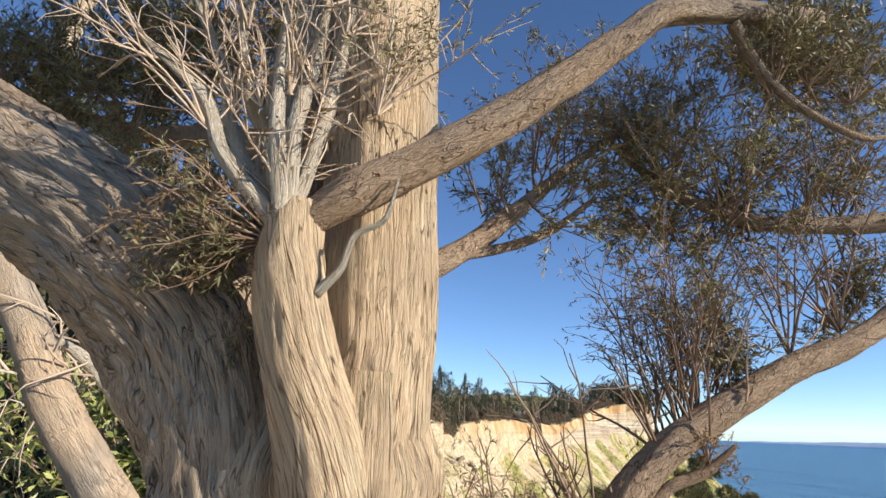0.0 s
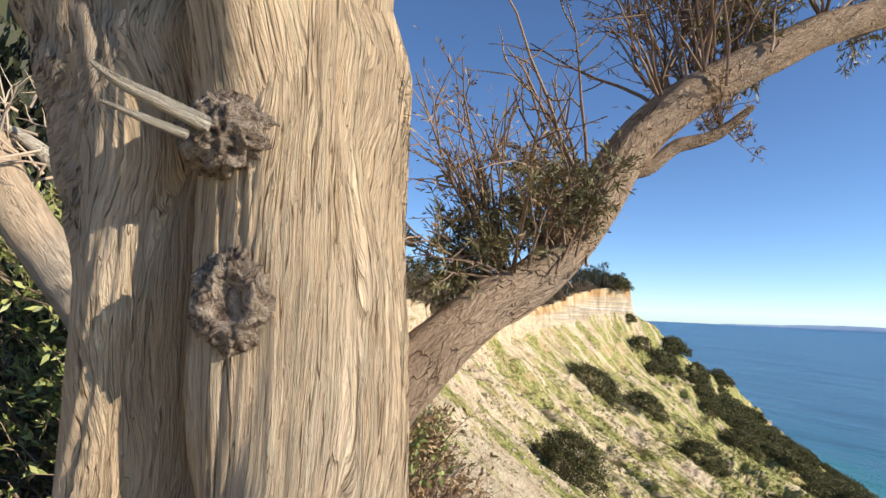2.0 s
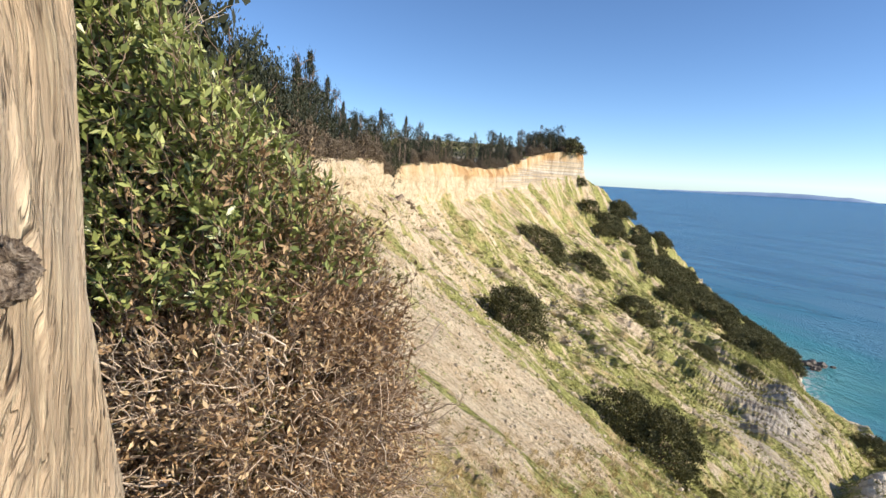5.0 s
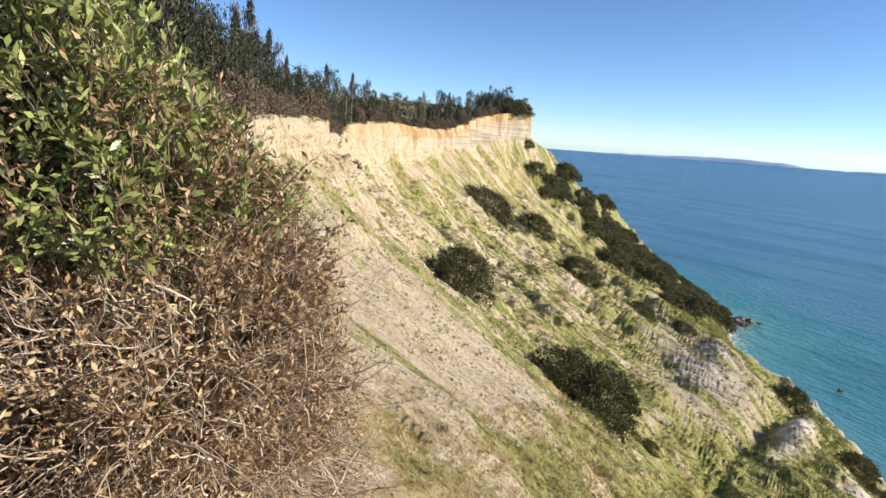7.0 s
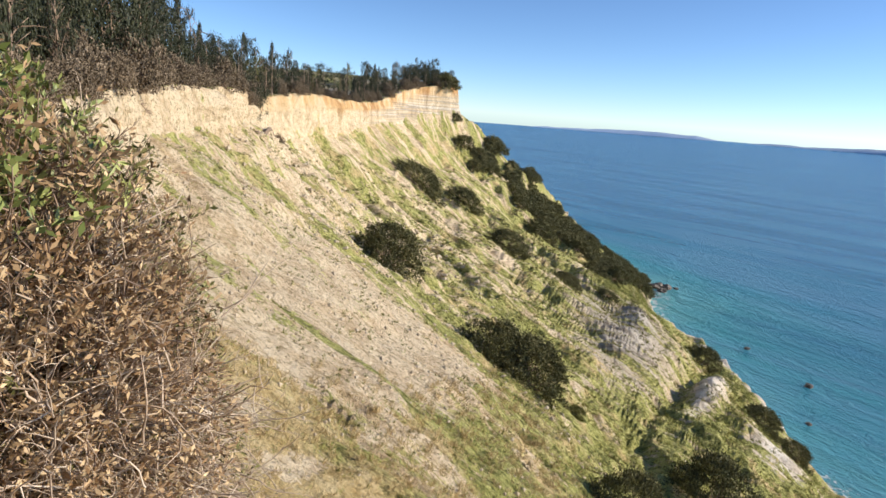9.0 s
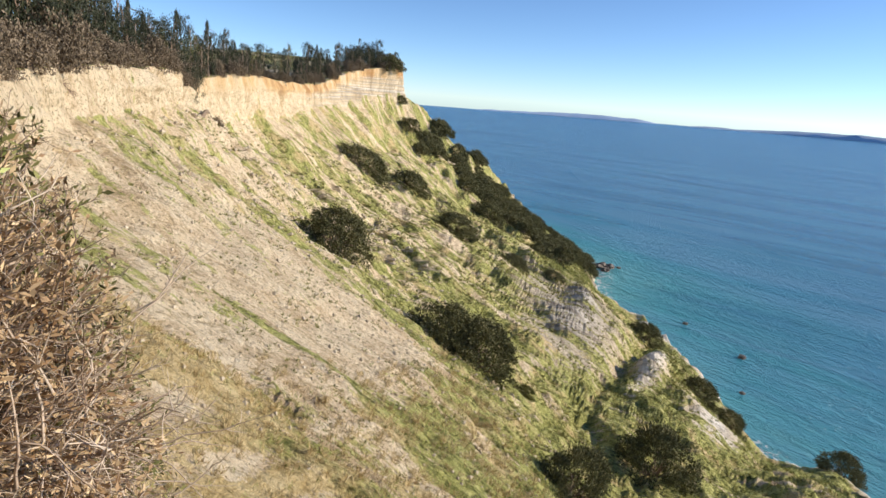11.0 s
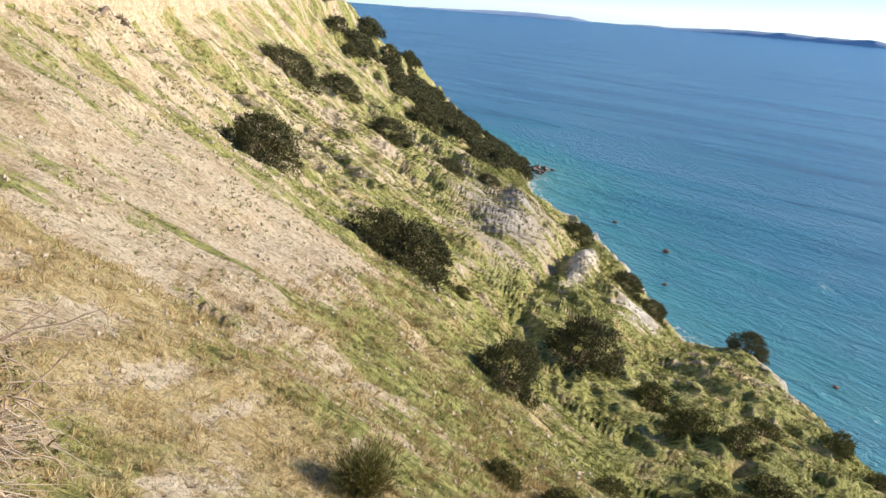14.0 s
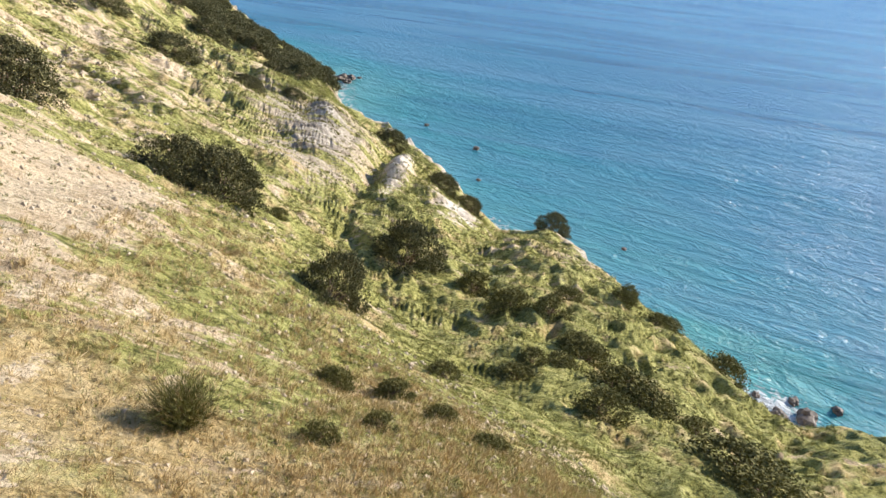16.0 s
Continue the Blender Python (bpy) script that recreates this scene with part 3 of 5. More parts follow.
under(limb("right_bough", [(0.08, 0.95, 0.97), (0.165, 0.97, 1.055), (0.25, 1.0, 1.125), (0.34, 1.04, 1.175), (0.43, 1.08, 1.27), (0.50, 1.1, 1.385), (0.60, 1.1, 1.475), (0.83, 1.1, 1.61), (1.04, 1.1, 1.70), (1.3, 1.12, 1.88)],
           [0.052, 0.037, 0.032, 0.031, 0.033, 0.034, 0.031, 0.027, 0.023, 0.016], M_LIMB, None, 120, 48, 0.14, 5.0, 0.005), cypress)


def knot(name, pos, size, facing, seed, hollow, material, label):
    """A healed branch scar or burl: a rough ring or lump on the bark."""
    bm = bmesh.new()
    bmesh.ops.create_icosphere(bm, subdivisions=5, radius=1.0)
    f = Vector(facing).normalized()
    q = f.to_track_quat('Z', 'Y')
    for v in bm.verts:
        c = v.co.copy()
        r = math.hypot(c.x, c.y)
        n = fbm(c.x * 2.3 + seed, c.y * 2.3, c.z * 2.3, 5)
        c *= 1 + 0.22 * n + 0.30 * (0.4 - abs(fbm(c.x * 4 + seed, c.y * 4, c.z * 4, 4))) + 0.10 * fbm(c.x * 14, c.y * 14, c.z * 14 + seed, 3)
        if hollow and c.z > 0:
            c.z *= 0.35 + 0.85 * smoothstep(0.25, 0.75, r)
        v.co = Vector(pos) + q @ Vector((c.x * size[0], c.y * size[1], c.z * size[2]))
    ob = part(name, bm, material, None, label)
    return under(ob, cypress)


def knot_material():
    m = Mat("knotted_wood", 0.9, 0.15)
    a = m.noise(m.coords((1, 1, 1)), 45.0, 6, 0.7, 1.5)
    b = m.noise(m.coords((1, 1, 1)), 160.0, 5, 0.7)
    col = m.ramp(a, [(0.34, (0.10, 0.07, 0.05)), (0.46, (0.33, 0.255, 0.185)), (0.60, (0.60, 0.49, 0.37))])
    m.color(m.mix(m.ramp(b, [(0.36, (0.7, 0.7, 0.7)), (0.46, (0, 0, 0))]), col, (0.10, 0.07, 0.05)))
    m.bump(m.math('ADD', a, m.math('MULTIPLY', b, 0.5)), 1.0, 0.02)
    return m.m


M_KNOT = knot_material()
knot("branch_scar", (-0.031, 0.813, 1.127), (0.034, 0.043, 0.014), (-0.25, -1, 0), 1.3, True, M_KNOT, "ringed branch scar")
knot("burl", (-0.046, 0.826, 1.285), (0.044, 0.038, 0.028), (-0.2, -1, 0), 4.1, False, M_KNOT, "gnarled burl")
knot("knob", (0.070, 0.808, 0.922), (0.014, 0.017, 0.024), (0.0, -1, 0.3), 7.7, False, M_KNOT, "broken branch knob")
knot("knob", (0.083, 0.810, 0.896), (0.015, 0.020, 0.014), (0.1, -1, 0), 2.7, False, M_KNOT, "")
knot("knob", (0.150, 0.875, 0.642), (0.018, 0.022, 0.016), (0.6, -1, 0), 9.2, True, M_KNOT, "")
under(limb("dead_stub", [(-0.06, 0.80, 1.287), (-0.095, 0.77, 1.297), (-0.125, 0.755, 1.308), (-0.145, 0.75, 1.321)], [0.008, 0.0075, 0.005, 0.001], M_DEAD, None, 24, 14, 0.3, 6.0, 0.0, "bleached broken stub"), cypress)
under(limb("dead_stub", [(-0.075, 0.79, 1.274), (-0.105, 0.765, 1.280), (-0.135, 0.75, 1.288)], [0.005, 0.004, 0.001], M_DEAD, None, 16, 10, 0.3, 8.0, 0.0), cypress)
under(limb("twig", [(-0.065, 0.80, 1.655), (-0.035, 0.79, 1.69), (-0.02, 0.785, 1.735), (0.02, 0.78, 1.76), (0.035, 0.775, 1.82)], [0.008, 0.006, 0.005, 0.004, 0.002], M_DEAD, None, 24, 10, 0.2, 9.0), cypress)


# ---- foliage builders ----
def leaf_material(name, dark, light, rough=0.55, spec=0.3, trans=0.0):
    m = Mat(name, rough, spec)
    geo = m.n.new("ShaderNodeNewGeometry")
    tint = m.ramp(geo.outputs["Random Per Island"], [(0.0, dark), (0.55, tuple((a + b) / 2 for a, b in zip(dark, light))), (1.0, light)])
    patch = m.noise(m.coords((1, 1, 1)), 1.3, 3)
    m.color(m.mix(m.ramp(patch, [(0.35, (0, 0, 0)), (0.7, (0.7, 0.7, 0.7))]), tint, dark))
    return m.m


M_CYP = leaf_material("cypress_scales", (0.10, 0.10, 0.045), (0.40, 0.35, 0.17))
M_CYP_DRY = leaf_material("dry_cypress_sprays", (0.18, 0.12, 0.06), (0.50, 0.36, 0.20))
M_TWIG = leaf_material("grey_brown_twigs", (0.19, 0.13, 0.09), (0.48, 0.36, 0.26), 0.85, 0.1)
M_TWIG_PALE = leaf_material("bleached_twigs", (0.50, 0.38, 0.27), (0.86, 0.73, 0.57), 0.85, 0.1)
M_LEAF = leaf_material("glossy_green_leaves", (0.14, 0.18, 0.045), (0.60, 0.62, 0.21), 0.38, 0.5)
M_LEAF_DRY = leaf_material("withered_leaves", (0.30, 0.18, 0.085), (0.84, 0.65, 0.38), 0.6, 0.25)
M_SHRUB = leaf_material("dark_evergreen", (0.07, 0.073, 0.034), (0.30, 0.275, 0.13), 0.8, 0.1)
M_SHRUB_OLIVE = leaf_material("olive_scrub", (0.10, 0.10, 0.034), (0.34, 0.31, 0.115), 0.8, 0.1)
M_SCRUB = leaf_material("grey_winter_scrub", (0.12, 0.092, 0.06), (0.36, 0.285, 0.20), 0.9, 0.1)
M_CONIFER = leaf_material("conifer_needles", (0.020, 0.026, 0.012), (0.095, 0.10, 0.045))
M_STEM = bark_material("shrub_stem", (0.30, 0.22, 0.15), (0.10, 0.07, 0.05), 3.0)
rng = np.random.default_rng(7)


def unit(v):
    return v / np.maximum(1e-9, np.linalg.norm(v, axis=-1, keepdims=True))


def quads(centres, axis, side, length, width, fold=0.0):
    """Pointed leaves: four corners each, tip and base on the axis."""
    c, a, s = np.asarray(centres), unit(np.asarray(axis)), np.asarray(side)
    s = unit(s - (s * a).sum(-1, keepdims=True) * a)
    n = np.cross(a, s)
    L, W = np.asarray(length)[:, None], np.asarray(width)[:, None]
    v = np.stack([c - a * L * 0.5, c + s * W * 0.5 + n * W * fold, c + a * L * 0.5, c - s * W * 0.5 + n * W * fold], 1)
    return v.reshape(-1, 3)


def quad_mesh(name, verts, material, parent=None, label=""):
    n = len(verts) // 4
    me = bpy.data.meshes.new(name)
    me.vertices.add(len(verts))
    me.vertices.foreach_set("co", np.asarray(verts, dtype=np.float32).ravel())
    me.loops.add(n * 4)
    me.loops.foreach_set("vertex_index", np.arange(n * 4, dtype=np.int32))
    me.polygons.add(n)
    me.polygons.foreach_set("loop_start", np.arange(n, dtype=np.int32) * 4)
    me.polygons.foreach_set("loop_total", np.full(n, 4, dtype=np.int32))
    me.materials.append(material)
    me.update(calc_edges=True)
    me.validate()
    ob = new(name, me)
    ob.parent = parent
    if label:
        ob["label"] = label
    return ob


def twig_paths(n, base, way, length, spread, segs=5, curl=0.35, base_jitter=0.0):
    """n wobbling twigs that fan out from a base: an array n x (segs + 1) x 3."""
    base, way = np.asarray(base, float), unit(np.asarray(way, float))
    d = unit(way + rng.normal(0, spread, (n, 3)))
    L = length * rng.uniform(0.45, 1.0, (n, 1))
    out = [base + rng.normal(0, 1, (n, 3)) * base_jitter]
    for k in range(segs):
        d = unit(d + rng.normal(0, curl, (n, 3)) / segs**0.5 * 0.8)
        out.append(out[-1] + d * L / segs)
    return np.stack(out, 1)


def branchlets(paths, per, length, spread=0.6, segs=3, start=0.3):
    """Side twigs that leave the given twigs."""
    n, m = paths.shape[:2]
    i = rng.integers(0, n, n * per)
    t = rng.uniform(start, 0.98, n * per) * (m - 1)
    k = np.minimum(t.astype(int), m - 2)
    f = (t - k)[:, None]
    p = paths[i, k] * (1 - f) + paths[i, k + 1] * f
    d = unit(unit(paths[i, k + 1] - paths[i, k]) + rng.normal(0, spread, (n * per, 3)))
    out = [p]
    L = length * rng.uniform(0.4, 1.0, (n * per, 1))
    for _ in range(segs):
        d = unit(d + rng.normal(0, 0.22, d.shape))
        out.append(out[-1] + d * L / segs)
    return np.stack(out, 1)


def twig_mesh(name, groups, material, parent=None, label=""):
    """Three-sided tapering twigs along paths; groups: (paths, base radius, tip radius)."""
    allv, allf, off = [], [], 0
    for paths, r0, r1 in groups:
        n, m = paths.shape[:2]
        d = unit(np.gradient(paths, axis=1))
        ref = np.array((0.31, 0.52, 0.79))
        x = unit(np.cross(d, ref))
        y = np.cross(d, x)
        r = (r0 + (r1 - r0) * np.linspace(0, 1, m))[None, :, None]
        ring = [paths + (x * math.cos(a) + y * math.sin(a)) * r for a in (0, 2.094, 4.189)]
        v = np.stack(ring, 2).reshape(-1, 3)
        idx = (np.arange(n)[:, None, None] * m + np.arange(m - 1)[None, :, None]) * 3
        j = np.arange(3)[None, None, :]
        jn = (j + 1) % 3
        f = np.stack([idx + j, idx + jn, idx + 3 + jn, idx + 3 + j], -1).reshape(-1, 4) + off
        allv.append(v)
        allf.append(f)
        off += len(v)
    v, f = np.concatenate(allv), np.concatenate(allf)
    me = bpy.data.meshes.new(name)
    me.vertices.add(len(v))
    me.vertices.foreach_set("co", v.astype(np.float32).ravel())
    me.loops.add(len(f) * 4)
    me.loops.foreach_set("vertex_index", f.astype(np.int32).ravel())
    me.polygons.add(len(f))
    me.polygons.foreach_set("loop_start", np.arange(len(f), dtype=np.int32) * 4)
    me.polygons.foreach_set("loop_total", np.full(len(f), 4, dtype=np.int32))
    me.materials.append(material)
    me.update(calc_edges=True)
    ob = new(name, me)
    ob.parent = parent
    if label:
        ob["label"] = label
    return ob


def leaves_on(paths, per, length, width, start=0.35, splay=0.9):
    """Leaves along twigs."""
    n, m = paths.shape[:2]
    N = int(n * per)
    i = rng.integers(0, n, N)
    t = rng.uniform(start, 1.0, N) * (m - 1)
    k = np.minimum(t.astype(int), m - 2)
    f = (t - k)[:, None]
    p = paths[i, k] * (1 - f) + paths[i, k + 1] * f
    a = unit(unit(paths[i, k + 1] - paths[i, k]) + rng.normal(0, splay * 0.6, (N, 3)))
    L = length * rng.uniform(0.6, 1.2, N)
    return quads(p + a * L[:, None] * 0.5, a, rng.normal(0, 1, (N, 3)), L, width * rng.uniform(0.7, 1.2, N), 0.12)


def spray(base, way, length, spread, n, per, leaves, leaf_len, leaf_mat, thick=0.003, twig_mat=None, side=0.35, jitter=0.0):
    """A brush of cypress twigs with its scale-leaved tips, as a part of the tree."""
    main = twig_paths(n, base, way, length, spread, 6, 0.35, jitter)
    sub = branchlets(main, per, length * side, 0.7)
    tw = twig_mesh("spray", [(main, thick, thick * 0.3), (sub, thick * 0.45, thick * 0.15)], twig_mat or M_TWIG)
    under(tw, cypress)
    if leaves:
        sub2 = branchlets(sub, 2, length * side * 0.35, 0.8, 2)
        lv = quad_mesh("leaves", np.concatenate([leaves_on(sub, leaves, leaf_len, leaf_len * 0.19, 0.25), leaves_on(sub2, leaves, leaf_len, leaf_len * 0.19, 0.0)]), leaf_mat)
        lv.parent = tw
    return tw


# sprays on the right bough, from the trunk outwards
spray((0.29, 1.02, 1.16), (-0.15, 0.05, 1), 0.34, 0.30, 15, 6, 3, 0.014, M_CYP_DRY, 0.0032)
spray((0.30, 1.02, 1.16), (-0.75, 0.0, 0.55), 0.17, 0.30, 26, 8, 7, 0.014, M_CYP, 0.0025)
spray((0.38, 1.05, 1.21), (-0.35, 0.0, 1), 0.20, 0.35, 20, 7, 7, 0.013, M_CYP_DRY, 0.0025, jitter=0.02)
spray((0.36, 1.04, 1.20), (0.05, 0.0, 1), 0.16, 0.4, 26, 8, 7, 0.013, M_CYP, 0.0022, jitter=0.03)
spray((0.43, 1.08, 1.28), (-0.25, 0.05, 1), 0.38, 0.22, 7, 5, 0, 0.01, M_CYP, 0.0042)
spray((0.56, 1.1, 1.45), (-0.35, 0.1, 1), 0.30, 0.25, 6, 5, 0, 0.01, M_CYP, 0.004)
spray((0.62, 1.12, 1.50), (0.0, 0.05, 1), 0.42, 0.22, 26, 8, 4, 0.015, M_CYP_DRY, 0.003, jitter=0.03)
spray((0.66, 1.12, 1.54), (0.12, 0.05, 1), 0.36, 0.24, 20, 8, 6, 0.015, M_CYP, 0.003, jitter=0.03)
spray((0.86, 1.11, 1.64), (0.0, 0.1, 1), 0.36, 0.4, 8, 5, 0, 0.01, M_CYP, 0.0035)
spray((0.98, 1.11, 1.70), (-0.2, 0.1, 1), 0.35, 0.35, 12, 6, 4, 0.015, M_CYP, 0.003)
under(limb("side_branch", [(0.47, 1.1, 1.345), (0.53, 1.1, 1.355), (0.58, 1.1, 1.395), (0.65, 1.1, 1.42), (0.71, 1.09, 1.47)], [0.014, 0.012, 0.012, 0.010, 0.004], M_LIMB, None, 30, 14, 0.2, 3.1), cypress)
spray((0.66, 1.1, 1.43), (0.1, 0.0, 1), 0.12, 0.5, 14, 6, 5, 0.012, M_CYP_DRY, 0.002)
# dark boughs overhead
under(limb("upper_bough", [(0.08, 1.04, 1.74), (0.2, 1.1, 1.83), (0.33, 1.16, 1.95), (0.46, 1.22, 2.08), (0.6, 1.28, 2.2)], [0.03, 0.022, 0.016, 0.012, 0.006], M_LIMB, None, 50, 18, 0.2, 5.5), cypress)
under(limb("upper_bough", [(0.14, 1.06, 1.79), (0.26, 1.12, 1.83), (0.38, 1.16, 1.89), (0.5, 1.2, 1.99)], [0.014, 0.011, 0.009, 0.004], M_LIMB, None, 40, 14, 0.2, 6.5), cypress)
under(limb("upper_bough", [(1.35, 1.15, 2.0), (1.1, 1.2, 1.97), (0.9, 1.24, 1.98), (0.7, 1.25, 2.05), (0.55, 1.25, 2.16)], [0.028, 0.022, 0.018, 0.013, 0.005], M_LIMB, None, 50, 18, 0.2, 7.5), cypress)
under(limb("upper_bough", [(0.62, 0.84, 2.2), (0.68, 0.86, 2.12), (0.76, 0.87, 2.06), (0.88, 0.88, 2.02), (1.0, 0.9, 2.05)], [0.012, 0.010, 0.008, 0.006, 0.003], M_LIMB, None, 40, 12, 0.2, 8.5), cypress)
for bx, by, bz, wx, wz, ln, n in ((0.25, 1.12, 1.9, -0.2, 1, 0.26, 16), (0.36, 1.17, 2.0, 0.1, 1, 0.30, 18), (0.45, 1.2, 2.06, 0.6, 0.5, 0.28, 16), (0.4, 1.17, 1.93, 0.9, 0.5, 0.2, 12),
                                  (0.62, 1.25, 2.1, -0.3, 1, 0.34, 26), (0.72, 1.25, 2.04, 0.0, 1, 0.36, 30), (0.84, 1.24, 1.99, 0.1, 1, 0.36, 30),
                                  (0.7, 1.25, 2.04, -0.7, -0.35, 0.24, 22), (0.86, 1.24, 1.99, -0.4, -0.7, 0.24, 20),
                                  (1.0, 1.22, 1.98, 0.2, 1, 0.38, 26), (1.12, 1.2, 1.97, 0.2, 1, 0.42, 26), (1.1, 1.2, 1.97, 0.2, -0.5, 0.2, 14)):
    spray((bx, by, bz), (wx, 0.1, wz), ln, 0.46, int(n * 0.62), 8, 7, 0.018, M_CYP, 0.003, side=0.4, jitter=0.025)
for k in range(3):
    spray((0.7 + 0.08 * k, 0.87, 2.08 + 0.03 * (k % 2)), (0.2, 0.1, 0.9), 0.2, 0.5, 14, 7, 8, 0.016, M_CYP, 0.002, side=0.4)
for bx, by, bz, wx, wz, ln in ((0.72, 1.27, 1.92, -0.3, 0.6, 0.22), (0.80, 1.27, 1.92, 0.1, 0.8, 0.26), (0.90, 1.26, 1.95, 0.0, 0.6, 0.26), (1.06, 1.22, 1.84, 0.3, -0.3, 0.2),
                               (0.70, 1.27, 2.12, -0.1, 1, 0.24), (1.15, 1.25, 2.1, 0.1, 1, 0.3), (0.74, 1.16, 1.72, 0.2, -0.8, 0.2)):
    spray((bx, by, bz), (wx, 0.1, wz), ln, 0.55, 13, 7, 7, 0.018, M_CYP, 0.003, side=0.4, jitter=0.02)
for bx, bz in ((0.80, 2.26), (0.88, 2.24), (0.96, 2.27)):
    spray((bx, 1.02, bz), (0.1, 0.1, 0.4), 0.2, 0.7, 22, 7, 8, 0.018, M_CYP, 0.003, side=0.4, jitter=0.03)
# boughs of dark foliage behind the left limb
under(limb("back_bough", [(-0.13, 1.12, 1.95), (-0.35, 1.4, 2.15), (-0.7, 1.75, 2.3), (-1.2, 2.0, 2.5)], [0.05, 0.035, 0.025, 0.008], M_LIMB, None, 40, 18, 0.2, 2.9), cypress)
for bx, by, bz in ((-1.05, 1.8, 2.5), (-0.8, 1.75, 2.45), (-0.62, 1.7, 2.5), (-0.98, 1.8, 2.28), (-0.7, 1.7, 2.25), (-0.45, 1.5, 2.3), (-0.3, 1.5, 2.45), (-1.25, 1.9, 2.4)):
    spray((bx, by, bz), (0.0, 0.1, 0.5), 0.36, 0.8, 26, 8, 8, 0.026, M_CYP, 0.004, side=0.4, jitter=0.05)
# bleached twigs above the front stem and the dark tuft beside it
for tx, ty, tz in ((-0.36, 0.80, 2.03), (-0.22, 0.82, 2.12), (-0.14, 0.80, 2.16), (-0.09, 0.84, 2.2), (-0.30, 0.86, 2.13), (-0.05, 0.86, 2.15)):
    b = np.array((-0.12, 0.815, 1.745))
    way = np.array((tx, ty, tz)) - b
    tw = limb("dead_twig", [tuple(b), tuple(b + way * 0.33 + rng.normal(0, 0.018, 3)), tuple(b + way * 0.66 + rng.normal(0, 0.02, 3)), (tx, ty, tz)], [0.014, 0.011, 0.009, 0.004], M_DEAD, None, 30, 14, 0.4, tx * 9, 0.003)
    under(tw, cypress)
    sp = twig_paths(7, b + way * 0.5, way, 0.22, 0.5, 5, 0.4)
    sp2 = twig_paths(6, b + way * 0.85, way, 0.2, 0.5, 5, 0.4)
    sub = twig_mesh("twig_spray", [(np.concatenate([sp, sp2]), 0.0028, 0.0008), (branchlets(np.concatenate([sp, sp2]), 4, 0.07), 0.0012, 0.0004)], M_TWIG_PALE)
    sub.parent = tw
spray((-0.13, 0.82, 1.73), (-1, 0.1, 0.35), 0.24, 0.35, 20, 7, 6, 0.013, M_CYP_DRY, 0.0025)
spray((-0.13, 0.83, 1.74), (-0.8, 0.2, -0.05), 0.20, 0.35, 18, 7, 8, 0.014, M_CYP, 0.0025)
spray((-0.12, 0.83, 1.78), (-0.1, 0.2, 1), 0.34, 0.35, 12, 6, 4, 0.014, M_CYP_DRY, 0.0028, M_TWIG_PALE)
spray((0.0, 0.84, 1.95), (0.1, 0.1, 1), 0.30, 0.5, 14, 6, 5, 0.014, M_CYP, 0.0028, M_TWIG_PALE)
spray((-0.55, 1.1, 2.3), (-0.4, 0.1, 1), 0.40, 0.5, 16, 7, 7, 0.016, M_CYP, 0.003)
spray((-0.2, 1.25, 2.25), (-0.1, 0.1, 1), 0.45, 0.6, 20, 7, 7, 0.016, M_CYP, 0.003)

# ---- the leaning pale tree behind, with a dead branch ----
M_PALE = bark_material("smooth_pale_bark", (0.70, 0.54, 0.37), (0.56, 0.42, 0.28), 1.0)
pale_tree = tagged(new("leaning_tree"), "slender leaning tree with smooth pale bark", "tree")
pale_tree.location = (-0.9, 3.0, -0.3)


def leaning(ob):
    ob.parent = pale_tree
    ob.matrix_parent_inverse = Matrix.Translation(pale_tree.location).inverted()
    return ob


leaning(limb("trunk", [(-0.95, 3.05, -1.2), (-0.9, 3.02, 0.0), (-0.86, 2.97, 0.62), (-0.93, 2.92, 0.97), (-1.13, 2.9, 1.25), (-1.33, 2.9, 1.53), (-1.48, 2.9, 1.83), (-1.62, 2.9, 2.1), (-1.72, 2.95, 2.8), (-1.6, 3.1, 4.0)],
             [0.15, 0.13, 0.115, 0.105, 0.10, 0.095, 0.09, 0.085, 0.07, 0.03], M_PALE, None, 90, 36, 0.06, 2.2, 0.002))
leaning(limb("dead_branch", [(-0.78, 3.0, 1.12), (-0.9, 2.95, 1.34), (-1.05, 2.92, 1.52), (-1.2, 2.9, 1.69), (-1.42, 2.9, 1.82)], [0.05, 0.045, 0.04, 0.03, 0.008], M_DEAD, None, 40, 18, 0.2, 4.2, 0.004))
dead_twigs = twig_paths(26, (-1.25, 2.9, 1.68), (-0.5, -0.1, 0.3), 0.5, 0.8, 5, 0.4, 0.12)
leaning(twig_mesh("dead_spray", [(dead_twigs, 0.008, 0.002), (branchlets(dead_twigs, 4, 0.16), 0.004, 0.001)], M_TWIG_PALE))


def rooted(ob, thing):
    ob.parent = thing
    ob.matrix_parent_inverse = Matrix.Translation(thing.location).inverted()
    return ob


